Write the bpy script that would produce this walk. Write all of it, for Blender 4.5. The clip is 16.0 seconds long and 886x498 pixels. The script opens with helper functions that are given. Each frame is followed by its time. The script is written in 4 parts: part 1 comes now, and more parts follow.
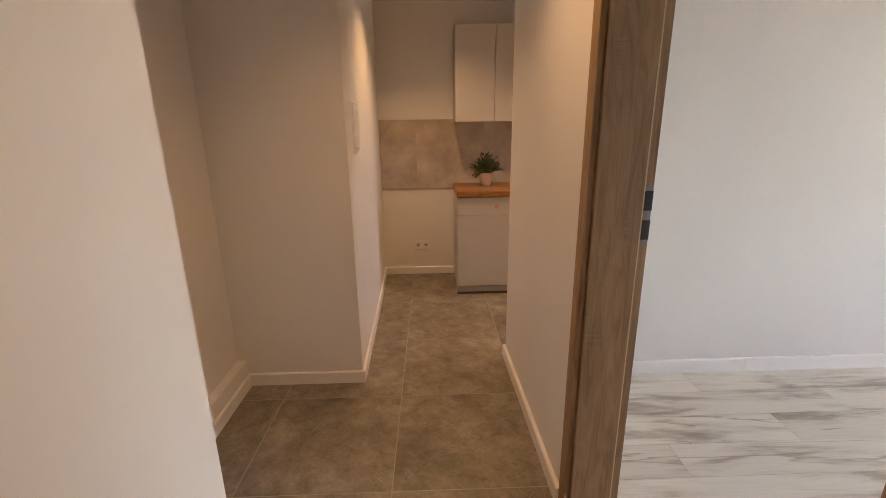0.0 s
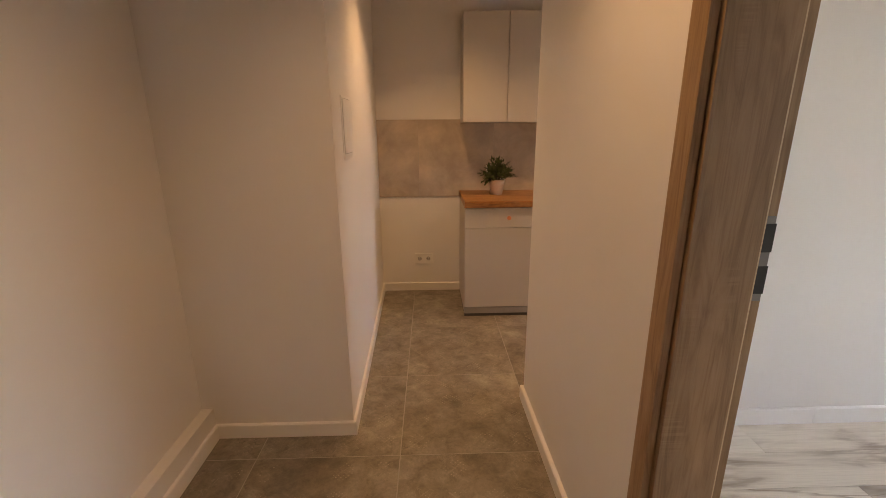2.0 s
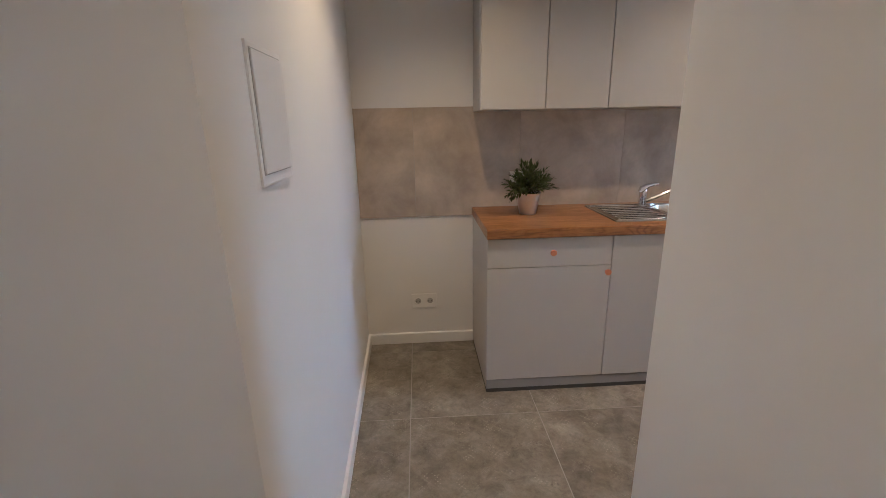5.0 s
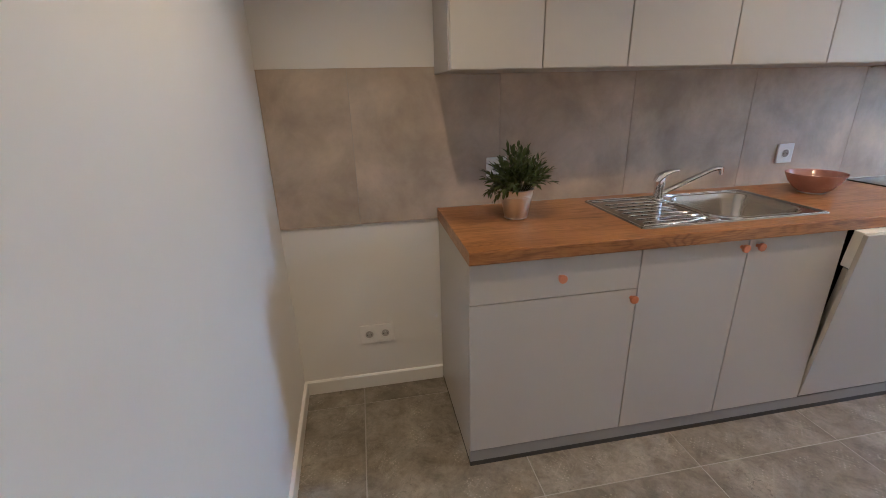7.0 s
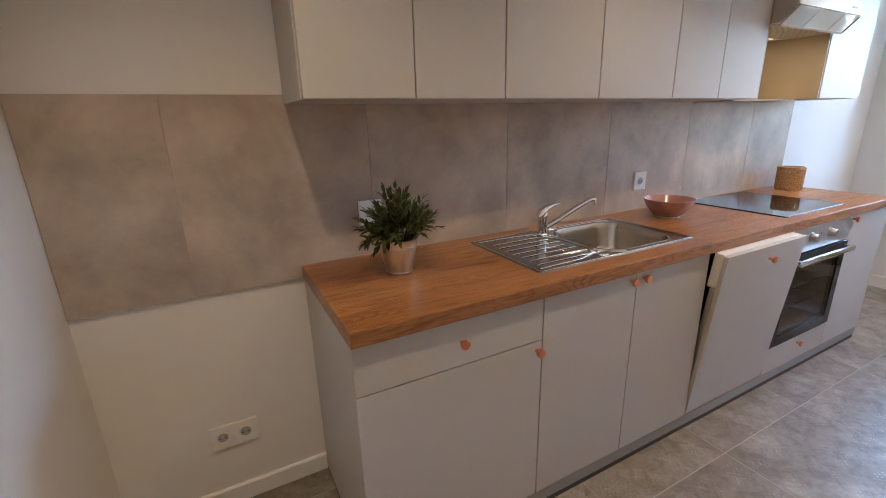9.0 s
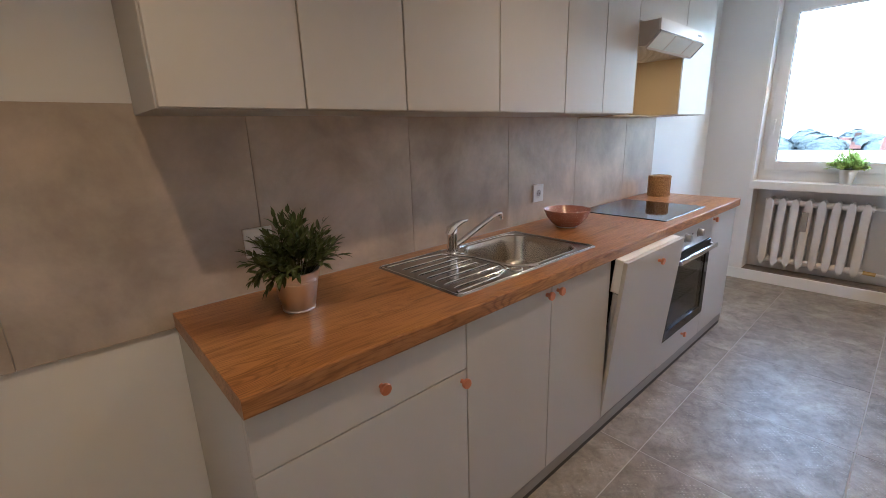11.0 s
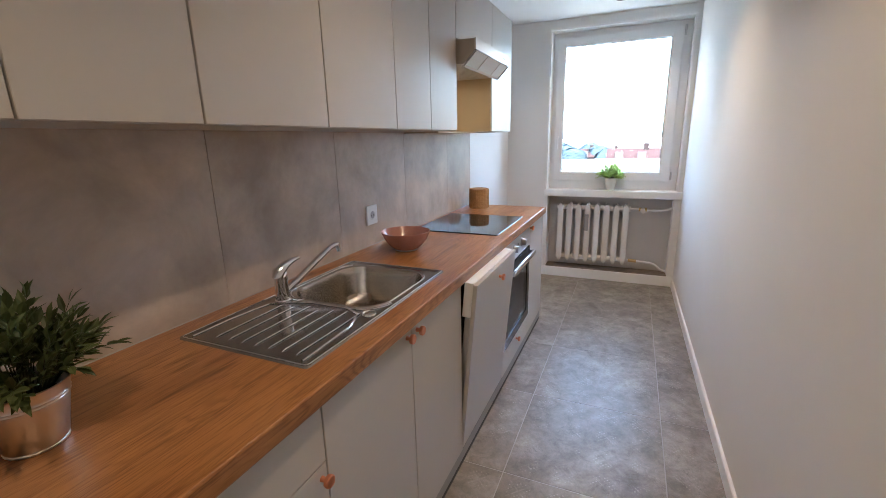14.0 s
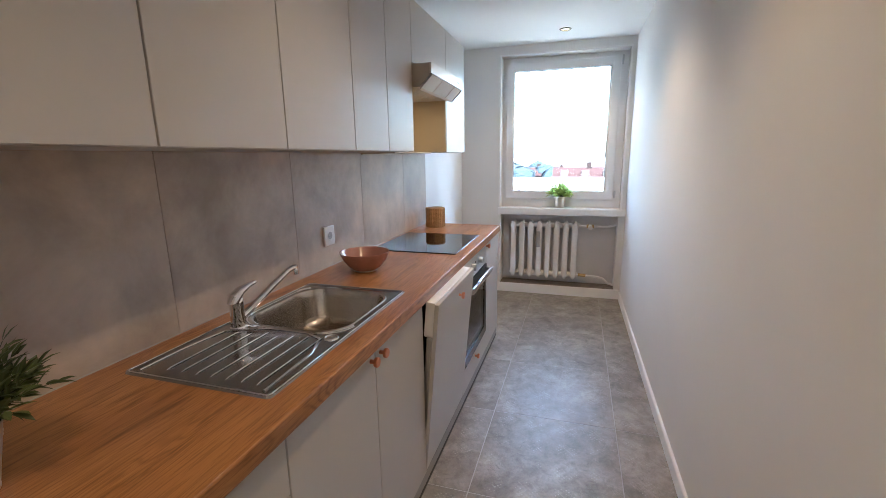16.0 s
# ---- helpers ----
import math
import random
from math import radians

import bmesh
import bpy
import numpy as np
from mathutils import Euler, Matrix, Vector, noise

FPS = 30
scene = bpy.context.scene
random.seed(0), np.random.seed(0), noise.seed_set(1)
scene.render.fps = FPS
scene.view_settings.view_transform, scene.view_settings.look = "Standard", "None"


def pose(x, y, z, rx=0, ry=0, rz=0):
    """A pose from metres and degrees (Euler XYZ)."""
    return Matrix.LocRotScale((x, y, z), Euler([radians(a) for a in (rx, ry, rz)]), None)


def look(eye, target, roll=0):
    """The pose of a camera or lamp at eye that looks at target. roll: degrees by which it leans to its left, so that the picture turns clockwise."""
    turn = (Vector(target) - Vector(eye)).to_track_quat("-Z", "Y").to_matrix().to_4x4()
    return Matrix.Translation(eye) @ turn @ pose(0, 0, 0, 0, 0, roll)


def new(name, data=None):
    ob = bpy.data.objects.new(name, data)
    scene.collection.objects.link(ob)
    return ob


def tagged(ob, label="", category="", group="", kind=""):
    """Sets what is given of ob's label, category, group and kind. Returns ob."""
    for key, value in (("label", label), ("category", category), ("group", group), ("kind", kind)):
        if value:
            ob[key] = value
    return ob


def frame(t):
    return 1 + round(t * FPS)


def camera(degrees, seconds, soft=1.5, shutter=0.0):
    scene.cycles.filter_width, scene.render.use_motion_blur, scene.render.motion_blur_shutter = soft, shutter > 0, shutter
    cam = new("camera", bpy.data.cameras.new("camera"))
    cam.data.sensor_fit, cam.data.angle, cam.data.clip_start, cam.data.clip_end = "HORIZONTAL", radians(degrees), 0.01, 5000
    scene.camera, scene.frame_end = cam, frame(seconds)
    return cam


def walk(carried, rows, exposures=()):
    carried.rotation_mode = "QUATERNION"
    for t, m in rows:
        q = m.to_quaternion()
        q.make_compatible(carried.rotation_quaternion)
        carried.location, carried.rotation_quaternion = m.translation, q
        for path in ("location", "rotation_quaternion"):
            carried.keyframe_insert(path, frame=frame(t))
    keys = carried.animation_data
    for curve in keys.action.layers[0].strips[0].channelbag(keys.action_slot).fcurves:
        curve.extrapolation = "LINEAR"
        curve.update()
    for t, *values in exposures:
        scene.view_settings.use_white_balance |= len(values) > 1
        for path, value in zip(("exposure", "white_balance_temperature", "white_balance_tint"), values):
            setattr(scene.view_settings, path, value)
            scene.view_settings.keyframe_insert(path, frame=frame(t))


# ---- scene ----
cam = camera(91.6, 16.0, soft=0.75)
PATH = [
    (0, (0.098, 0.292, 1.402), (0.15, 2.217, 0.862), -0.8),
    (0.5, (0.093, 0.354, 1.398), (0.145, 2.283, 0.873), -0.4),
    (1, (0.052, 0.466, 1.408), (0.112, 2.395, 0.882), -0.4),
    (1.5, (0.031, 0.559, 1.403), (0.091, 2.486, 0.871), -0.4),
    (2, (0.068, 0.731, 1.401), (0.123, 2.658, 0.866), -0.4),
    (2.5, (0.108, 0.888, 1.41), (0.148, 2.815, 0.875), -0.1),
    (3, (0.108, 1.076, 1.406), (0.136, 3.003, 0.869), -0.2),
    (3.5, (0.063, 1.29, 1.422), (0.092, 3.219, 0.894), -0.2),
    (4, (0.039, 1.465, 1.417), (0.075, 3.395, 0.894), -0.4),
    (6.5, (-0.042, 2.393, 1.363), (0.221, 4.262, 0.701), -1.8),
    (7, (0.011, 2.551, 1.377), (0.337, 4.404, 0.699), -1.6),
    (7.5, (0.043, 2.644, 1.373), (0.481, 4.476, 0.699), -1.2),
    (8, (0.063, 2.759, 1.382), (0.696, 4.54, 0.73), -1.3),
    (8.5, (0.074, 2.825, 1.385), (0.87, 4.556, 0.777), -1.2),
    (9, (0.08, 2.854, 1.389), (0.972, 4.55, 0.815), -1.5),
    (11.5, (0.166, 3.045, 1.378), (1.544, 4.401, 0.867), -1.9),
    (12, (0.217, 3.099, 1.387), (1.683, 4.36, 0.875), -2.0),
    (12.5, (0.261, 3.131, 1.39), (1.826, 4.265, 0.877), -1.9),
    (13, (0.278, 3.175, 1.399), (1.959, 4.13, 0.888), -1.7),
    (13.5, (0.287, 3.205, 1.4), (2.035, 4.037, 0.896), -1.5),
    (14, (0.281, 3.22, 1.408), (2.056, 3.999, 0.915), -1.3),
    (14.5, (0.274, 3.229, 1.41), (2.075, 3.955, 0.933), -1.0),
    (15, (0.271, 3.236, 1.414), (2.101, 3.901, 0.956), -1.0),
    (15.5, (0.266, 3.243, 1.419), (2.118, 3.862, 0.982), -1.0),
    (16, (0.263, 3.243, 1.422), (2.13, 3.825, 1.003), -0.9),
]
EXPOSURES = [(0, 4.92, 8400, 18), (1.5, 4.88, 8600, 18), (2.0, 4.84, 8900, 18), (2.5, 5.22, 8900, 18), (3.1, 5.24, 6900, 15), (3.6, 5.0, 5450, 4), (4.2, 4.92, 5150, 2), (6.3, 5.0, 5150, 0), (7, 4.94, 5100, -1), (9.2, 4.9, 5450, 3), (11.5, 4.69, 5500, 2), (12.5, 4.77, 5500, 2), (16, 4.73, 5450, 1)]
walk(cam, [(t, look(eye, target, roll)) for t, eye, target, roll in PATH], EXPOSURES)

# ---- world and light ----
world = bpy.data.worlds.new("sky")
scene.world = world
world.use_nodes = True
wn = world.node_tree.nodes
wl = world.node_tree.links
sky = wn.new("ShaderNodeTexSky")
sky.sky_type = "NISHITA"
sky.sun_disc = False
sky.sun_elevation = radians(55)
sky.sun_rotation = radians(250)
sky.dust_density = 4.0
haze = wn.new("ShaderNodeHueSaturation")     # thin cloud takes most of the blue out of the sky
haze.inputs["Saturation"].default_value = 0.85
wl.new(sky.outputs[0], haze.inputs["Color"])
wl.new(haze.outputs[0], wn["Background"].inputs[0])
wn["Background"].inputs[1].default_value = 0.15

sun_data = bpy.data.lights.new("sun", "SUN")
sun_data.energy, sun_data.angle, sun_data.color = 0.5, radians(12), (1, 0.96, 0.9)
sun = new("sun", sun_data)
sun.matrix_world = look((-40, 13, 60), (0, 0, 0))

WARM = (1.0, 0.64, 0.36)
# The last spot is an unseen addition behind the start of the path
SPOTS = [(0.13, 3.42), (1.52, 3.41), (2.91, 3.40), (4.30, 3.40), (0.1, 1.68), (0.1, -0.2)]
SPOT_W = [1.55, 1.3, 2.2, 1.25, 1.2, 1.1]
SPOT_CONE = [122, 126, 124, 130, 126, 126]
for (sx, sy), watt, cone in zip(SPOTS, SPOT_W, SPOT_CONE):
    d = bpy.data.lights.new("downlight_lamp", "SPOT")
    d.energy, d.color, d.shadow_soft_size, d.spot_size, d.spot_blend = watt, WARM, 0.025, radians(cone), 1.0
    new("downlight_lamp", d).matrix_world = look((sx, sy, 2.425), (sx, sy, 0))
d = bpy.data.lights.new("hood_lamp", "AREA")
d.energy, d.color, d.shape, d.size, d.size_y = 0.055, (1.0, 0.70, 0.40), "RECTANGLE", 0.2, 0.03
new("hood_lamp", d).matrix_world = look((2.66, 4.25, 1.762), (2.66, 4.27, 0))


# ---- materials ----
def mat(name, base=(0.8, 0.8, 0.8), rough=0.5, metal=0.0):
    m = bpy.data.materials.new(name)
    m.use_nodes = True
    b = m.node_tree.nodes["Principled BSDF"]
    b.inputs["Base Color"].default_value = (*base, 1)
    b.inputs["Roughness"].default_value = rough
    b.inputs["Metallic"].default_value = metal
    return m


class Net:
    """Short hand for the nodes of one material."""

    def __init__(self, m):
        self.t = m.node_tree
        self.b = self.t.nodes["Principled BSDF"]

    def link(self, a, b):
        self.t.links.new(a, b)

    def coords(self, scale=(1, 1, 1), vary=0.0):
        c = self.t.nodes.new("ShaderNodeTexCoord")
        mp = self.t.nodes.new("ShaderNodeMapping")
        mp.inputs["Scale"].default_value = scale
        self.link(c.outputs["Object"], mp.inputs[0])
        if vary:
            info = self.t.nodes.new("ShaderNodeObjectInfo")
            mul = self.t.nodes.new("ShaderNodeVectorMath")
            mul.operation = "SCALE"
            mul.inputs[0].default_value = (vary, vary * 1.7, vary * 0.6)
            self.link(info.outputs["Random"], mul.inputs["Scale"])
            self.link(mul.outputs[0], mp.inputs["Location"])
        return mp.outputs[0]

    def noise(self, vec, scale, detail=4.0, rough=0.55, warp=0.0):
        n = self.t.nodes.new("ShaderNodeTexNoise")
        n.inputs["Scale"].default_value = scale
        n.inputs["Detail"].default_value = detail
        n.inputs["Roughness"].default_value = rough
        n.inputs["Distortion"].default_value = warp
        self.link(vec, n.inputs["Vector"])
        return n.outputs[0]

    def ramp(self, fac, *stops):
        r = self.t.nodes.new("ShaderNodeValToRGB")
        e = r.color_ramp.elements
        while len(e) < len(stops):
            e.new(0.5)
        for el, (p, c) in zip(e, stops):
            el.position = p
            el.color = (*c, 1) if len(c) == 3 else c
        self.link(fac, r.inputs[0])
        return r.outputs[0]

    def math(self, op, a, b=0.0):
        n = self.t.nodes.new("ShaderNodeMath")
        n.operation = op
        for sock, v in zip(n.inputs, (a, b)):
            if isinstance(v, (int, float)):
                sock.default_value = v
            else:
                self.link(v, sock)
        return n.outputs[0]

    def mix(self, fac, a, b, kind="MIX"):
        n = self.t.nodes.new("ShaderNodeMix")
        n.data_type, n.blend_type = "RGBA", kind
        for sock, v in ((n.inputs[0], fac), (n.inputs[6], a), (n.inputs[7], b)):
            if isinstance(v, (int, float)):
                sock.default_value = v
            elif isinstance(v, tuple):
                sock.default_value = (*v, 1)
            else:
                self.link(v, sock)
        return n.outputs[2]

    def bump(self, height, strength=0.2, distance=0.002):
        n = self.t.nodes.new("ShaderNodeBump")
        n.inputs["Strength"].default_value = strength
        n.inputs["Distance"].default_value = distance
        self.link(height, n.inputs["Height"])
        self.link(n.outputs[0], self.b.inputs["Normal"])

    def base(self, col):
        self.link(col, self.b.inputs["Base Color"])

    def rough(self, val):
        self.link(val, self.b.inputs["Roughness"])


def paint(name, base, rough=0.6, vary=0.04, bump=0.12):
    m = mat(name, base, rough)
    n = Net(m)
    v = n.coords()
    big = n.noise(v, 1.3, 3)
    fine = n.noise(v, 160, 3)
    lo = tuple(c * (1 - vary) for c in base)
    n.base(n.ramp(big, (0.3, lo), (0.7, base)))
    n.bump(fine, bump, 0.0008)
    return m


M_WALL = paint("wall_paint", (0.80, 0.785, 0.765), 0.85)
M_CEIL = paint("ceiling_paint", (0.82, 0.82, 0.82), 0.7)
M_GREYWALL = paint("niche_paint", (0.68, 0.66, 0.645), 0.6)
M_TRIM = paint("white_trim", (0.84, 0.83, 0.815), 0.35, 0.03, 0.03)
M_PVC = paint("white_pvc", (0.82, 0.82, 0.82), 0.3, 0.02, 0.02)
M_PLASTIC = paint("white_plastic", (0.82, 0.81, 0.79), 0.3, 0.02, 0.0)
M_FRONT = paint("grey_lacquer", (0.53, 0.508, 0.482), 0.42, 0.02, 0.03)
M_CARCASS = paint("grey_melamine", (0.48, 0.465, 0.45), 0.5, 0.02, 0.03)
# Near-black carcass: the shade of the door gaps is put into its colour
M_GAPSHADE = paint("gap_shade_carcass", (0.10, 0.098, 0.095), 0.6, 0.05, 0.03)
M_PLINTH = paint("plinth_grey", (0.30, 0.295, 0.29), 0.4, 0.06, 0.05)
M_SEAL = mat("dark_seal", (0.05, 0.05, 0.05), 0.6)
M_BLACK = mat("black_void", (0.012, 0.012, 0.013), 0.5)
M_BEIGE = paint("beige_board", (0.46, 0.385, 0.28), 0.5, 0.05, 0.03)
M_COPPER = mat("copper", (0.72, 0.30, 0.17), 0.3, 1.0)
M_CHROME = mat("chrome", (0.78, 0.78, 0.79), 0.08, 1.0)
M_RAD = paint("radiator_enamel", (0.80, 0.79, 0.77), 0.35, 0.05, 0.1)
M_SEALSTRIP = mat("cream_seal", (0.62, 0.48, 0.30), 0.5)
M_ALU = mat("brushed_metal", (0.62, 0.62, 0.63), 0.32, 1.0)
M_STRIKE = mat("dull_metal", (0.24, 0.23, 0.22), 0.4, 1.0)
M_DIAL = mat("dial_metal", (0.42, 0.42, 0.43), 0.28, 1.0)
M_RING = mat("dark_ring", (0.06, 0.055, 0.05), 0.35, 0.6)
M_BRASS = mat("brass", (0.55, 0.40, 0.18), 0.35, 1.0)
M_SOIL = mat("soil", (0.02, 0.016, 0.012), 0.9)
# Pale base colour takes in the light that the clear visor reflects
M_SCREEN = mat("pale_sheen_glass", (0.78, 0.86, 0.85), 0.05)
# Grey in place of white plastic: recess shade put into the colour
M_RECESS_SHADE = paint("recess_shade", (0.45, 0.44, 0.43), 0.5)
M_SOCKET = mat("socket_dark", (0.12, 0.12, 0.12), 0.4)


def glow(name, col, power):
    m = mat(name, col, 0.4)
    b = m.node_tree.nodes["Principled BSDF"]
    b.inputs["Emission Color"].default_value = (*col, 1)
    b.inputs["Emission Strength"].default_value = power
    return m


M_BULB = glow("lamp_glow", (1.0, 0.74, 0.46), 0.3)
M_LEDSTRIP = glow("strip_glow", (1.0, 0.8, 0.5), 0.05)


def tile_material():
    m = mat("stone_floor_tile", (0.2, 0.18, 0.16), 0.42)
    n = Net(m)
    v = n.coords(vary=9.0)
    big = n.noise(v, 3.4, 6, 0.62, 0.6)
    mid = n.noise(v, 13, 9, 0.7, 0.5)
    fine = n.noise(v, 90, 3)
    c1 = n.ramp(big, (0.28, (0.138, 0.117, 0.093)), (0.5, (0.228, 0.203, 0.170)), (0.72, (0.350, 0.320, 0.280)))
    c2 = n.ramp(mid, (0.30, (0.58, 0.555, 0.52)), (0.47, (0.97, 0.96, 0.94)), (0.66, (1.32, 1.30, 1.26)))
    col = n.mix(0.9, c1, c2, "MULTIPLY")
    grit = n.ramp(n.noise(v, 55, 6, 0.72), (0.34, (0.76, 0.74, 0.71)), (0.52, (1, 1, 1)), (0.70, (1.18, 1.16, 1.13)))
    col = n.mix(0.6, col, grit, "MULTIPLY")
    # a worn print: crosses and dots in square cells
    c = n.t.nodes.new("ShaderNodeTexCoord")
    xyz = n.t.nodes.new("ShaderNodeSeparateXYZ")
    n.link(c.outputs["Object"], xyz.inputs[0])
    px, py = (n.math("ABSOLUTE", n.math("SUBTRACT", n.math("FRACT", n.math("DIVIDE", xyz.outputs[i], 0.158)), 0.5)) for i in (0, 1))
    cross = n.ramp(n.math("ABSOLUTE", n.math("SUBTRACT", px, py)), (0.008, (0.42, 0.42, 0.42)), (0.04, (0, 0, 0)))
    reach = n.math("ADD", n.math("MULTIPLY", px, px), n.math("MULTIPLY", py, py))
    inner = n.ramp(reach, (0.13, (1, 1, 1)), (0.16, (0, 0, 0)))
    band = n.ramp(reach, (0.015, (0, 0, 0)), (0.03, (1, 1, 1)), (0.09, (1, 1, 1)), (0.11, (0, 0, 0)))
    mp = n.t.nodes.new("ShaderNodeMapping")
    mp.inputs["Rotation"].default_value = (0, 0, radians(45))
    n.link(c.outputs["Object"], mp.inputs[0])
    vor = n.t.nodes.new("ShaderNodeTexVoronoi")
    vor.inputs["Scale"].default_value = 66
    vor.inputs["Randomness"].default_value = 0.12
    n.link(mp.outputs[0], vor.inputs["Vector"])
    dots = n.ramp(vor.outputs["Distance"], (0.16, (1, 1, 1)), (0.28, (0, 0, 0)))
    wear = n.ramp(n.noise(v, 6.5, 5, 0.62), (0.45, (0, 0, 0)), (0.56, (0.75, 0.75, 0.75)))
    chips = n.ramp(n.noise(v, 42, 4, 0.6), (0.40, (0, 0, 0)), (0.55, (1, 1, 1)))
    ornament = n.mix(1.0, n.mix(1.0, cross, inner, "MULTIPLY"), n.mix(1.0, dots, band, "MULTIPLY"), "LIGHTEN")
    ornament = n.mix(1.0, n.mix(1.0, ornament, wear, "MULTIPLY"), chips, "MULTIPLY")
    col = n.mix(ornament, col, (0.46, 0.42, 0.36))
    wear2 = n.ramp(n.noise(v, 5.0, 5, 0.65, 0.4), (0.53, (0, 0, 0)), (0.62, (0.7, 0.7, 0.7)))
    scars = n.ramp(n.noise(v, 34, 5, 0.7, 1.0), (0.55, (0, 0, 0)), (0.63, (1, 1, 1)))
    col = n.mix(n.mix(1.0, scars, wear2, "MULTIPLY"), col, (0.115, 0.098, 0.080))
    crack = n.ramp(n.noise(v, 9, 5, 0.6, 1.6), (0.486, (0, 0, 0)), (0.5, (0.45, 0.45, 0.45)), (0.514, (0, 0, 0)))
    veil = n.ramp(n.noise(v, 3.1, 3), (0.50, (0, 0, 0)), (0.62, (1, 1, 1)))
    col = n.mix(n.mix(1.0, crack, veil, "MULTIPLY"), col, (0.43, 0.40, 0.36))
    n.base(col)
    n.rough(n.ramp(mid, (0.3, (0.46, 0.46, 0.46)), (0.7, (0.31, 0.31, 0.31))))
    n.b.inputs["Specular IOR Level"].default_value = 0.75
    n.bump(n.mix(0.35, mid, fine), 0.45, 0.0025)
    return m


M_TILE = tile_material()
M_GROUT = paint("grout", (0.47, 0.445, 0.41), 0.85, 0.25, 0.3)


def splash_material():
    m = mat("concrete_wall_tile", (0.3, 0.28, 0.26), 0.5)
    n = Net(m)
    v = n.coords(vary=7.0)
    big = n.noise(v, 3.0, 5, 0.6, 0.5)
    cloud = n.noise(v, 4.2, 6, 0.62, 0.3)
    fine = n.noise(v, 120, 3)
    c1 = n.ramp(big, (0.3, (0.378, 0.310, 0.250)), (0.7, (0.535, 0.452, 0.376)))
    c2 = n.ramp(cloud, (0.36, (0.82, 0.81, 0.80)), (0.52, (1.0, 1.0, 1.0)), (0.68, (1.2, 1.19, 1.17)))
    n.base(n.mix(1.0, c1, c2, "MULTIPLY"))
    n.bump(fine, 0.1, 0.001)
    n.rough(n.ramp(cloud, (0.3, (0.42, 0.42, 0.42)), (0.7, (0.55, 0.55, 0.55))))
    return m


M_SPLASH = splash_material()


def wood(name, dark, mid_c, light, along, ring=22.0, rough=0.4, vary=0.0, knots=True, pore=0.55, saw=False):
    """Grain that runs along one axis: 0 x, 1 y, 2 z."""
    m = mat(name, mid_c, rough)
    n = Net(m)
    s = [1.0, 1.0, 1.0]
    s[along] = 0.11
    v = n.coords(tuple(s), vary)
    s2 = [1.0, 1.0, 1.0]
    s2[along] = 0.018
    v2 = n.coords(tuple(s2), vary)
    s3 = [1.0, 1.0, 1.0]
    s3[along] = 0.22
    v3 = n.coords(tuple(s3), vary)
    bands = n.noise(v, ring, 4, 0.55, 2.4)
    pores = n.noise(v2, 260, 3, 0.6)
    broad = n.noise(v3, 6.0, 4, 0.55, 0.8)
    c1 = n.ramp(bands, (0.32, dark), (0.47, mid_c), (0.68, light))
    c2 = n.ramp(broad, (0.3, (0.72, 0.70, 0.68)), (0.62, (1.08, 1.06, 1.04)))
    col = n.mix(0.8, c1, c2, "MULTIPLY")
    c3 = n.ramp(pores, (0.34, (0.6, 0.54, 0.5)), (0.5, (1, 1, 1)))
    col = n.mix(pore, col, c3, "MULTIPLY")
    if knots:
        kn = n.ramp(n.noise(v3, 3.4, 2, 0.4, 0.3), (0.66, (1, 1, 1)), (0.76, (0.5, 0.42, 0.36)))
        col = n.mix(0.8, col, kn, "MULTIPLY")
    if saw:
        cuts = n.ramp(n.noise(n.coords((5, 5, 170), vary), 1.0, 2, 0.5), (0.46, (0, 0, 0)), (0.60, (1, 1, 1)))
        spots = n.ramp(n.noise(n.coords((9, 9, 3.2), vary), 1.0, 3, 0.5), (0.61, (0, 0, 0)), (0.70, (0.32, 0.32, 0.32)))
        col = n.mix(n.mix(1.0, cuts, spots, "MULTIPLY"), col, (0.45, 0.31, 0.185))
    n.base(col)
    n.bump(pores, 0.12, 0.0008)
    n.rough(n.ramp(bands, (0.3, (rough + 0.08,) * 3), (0.7, (rough - 0.04,) * 3)))
    return m




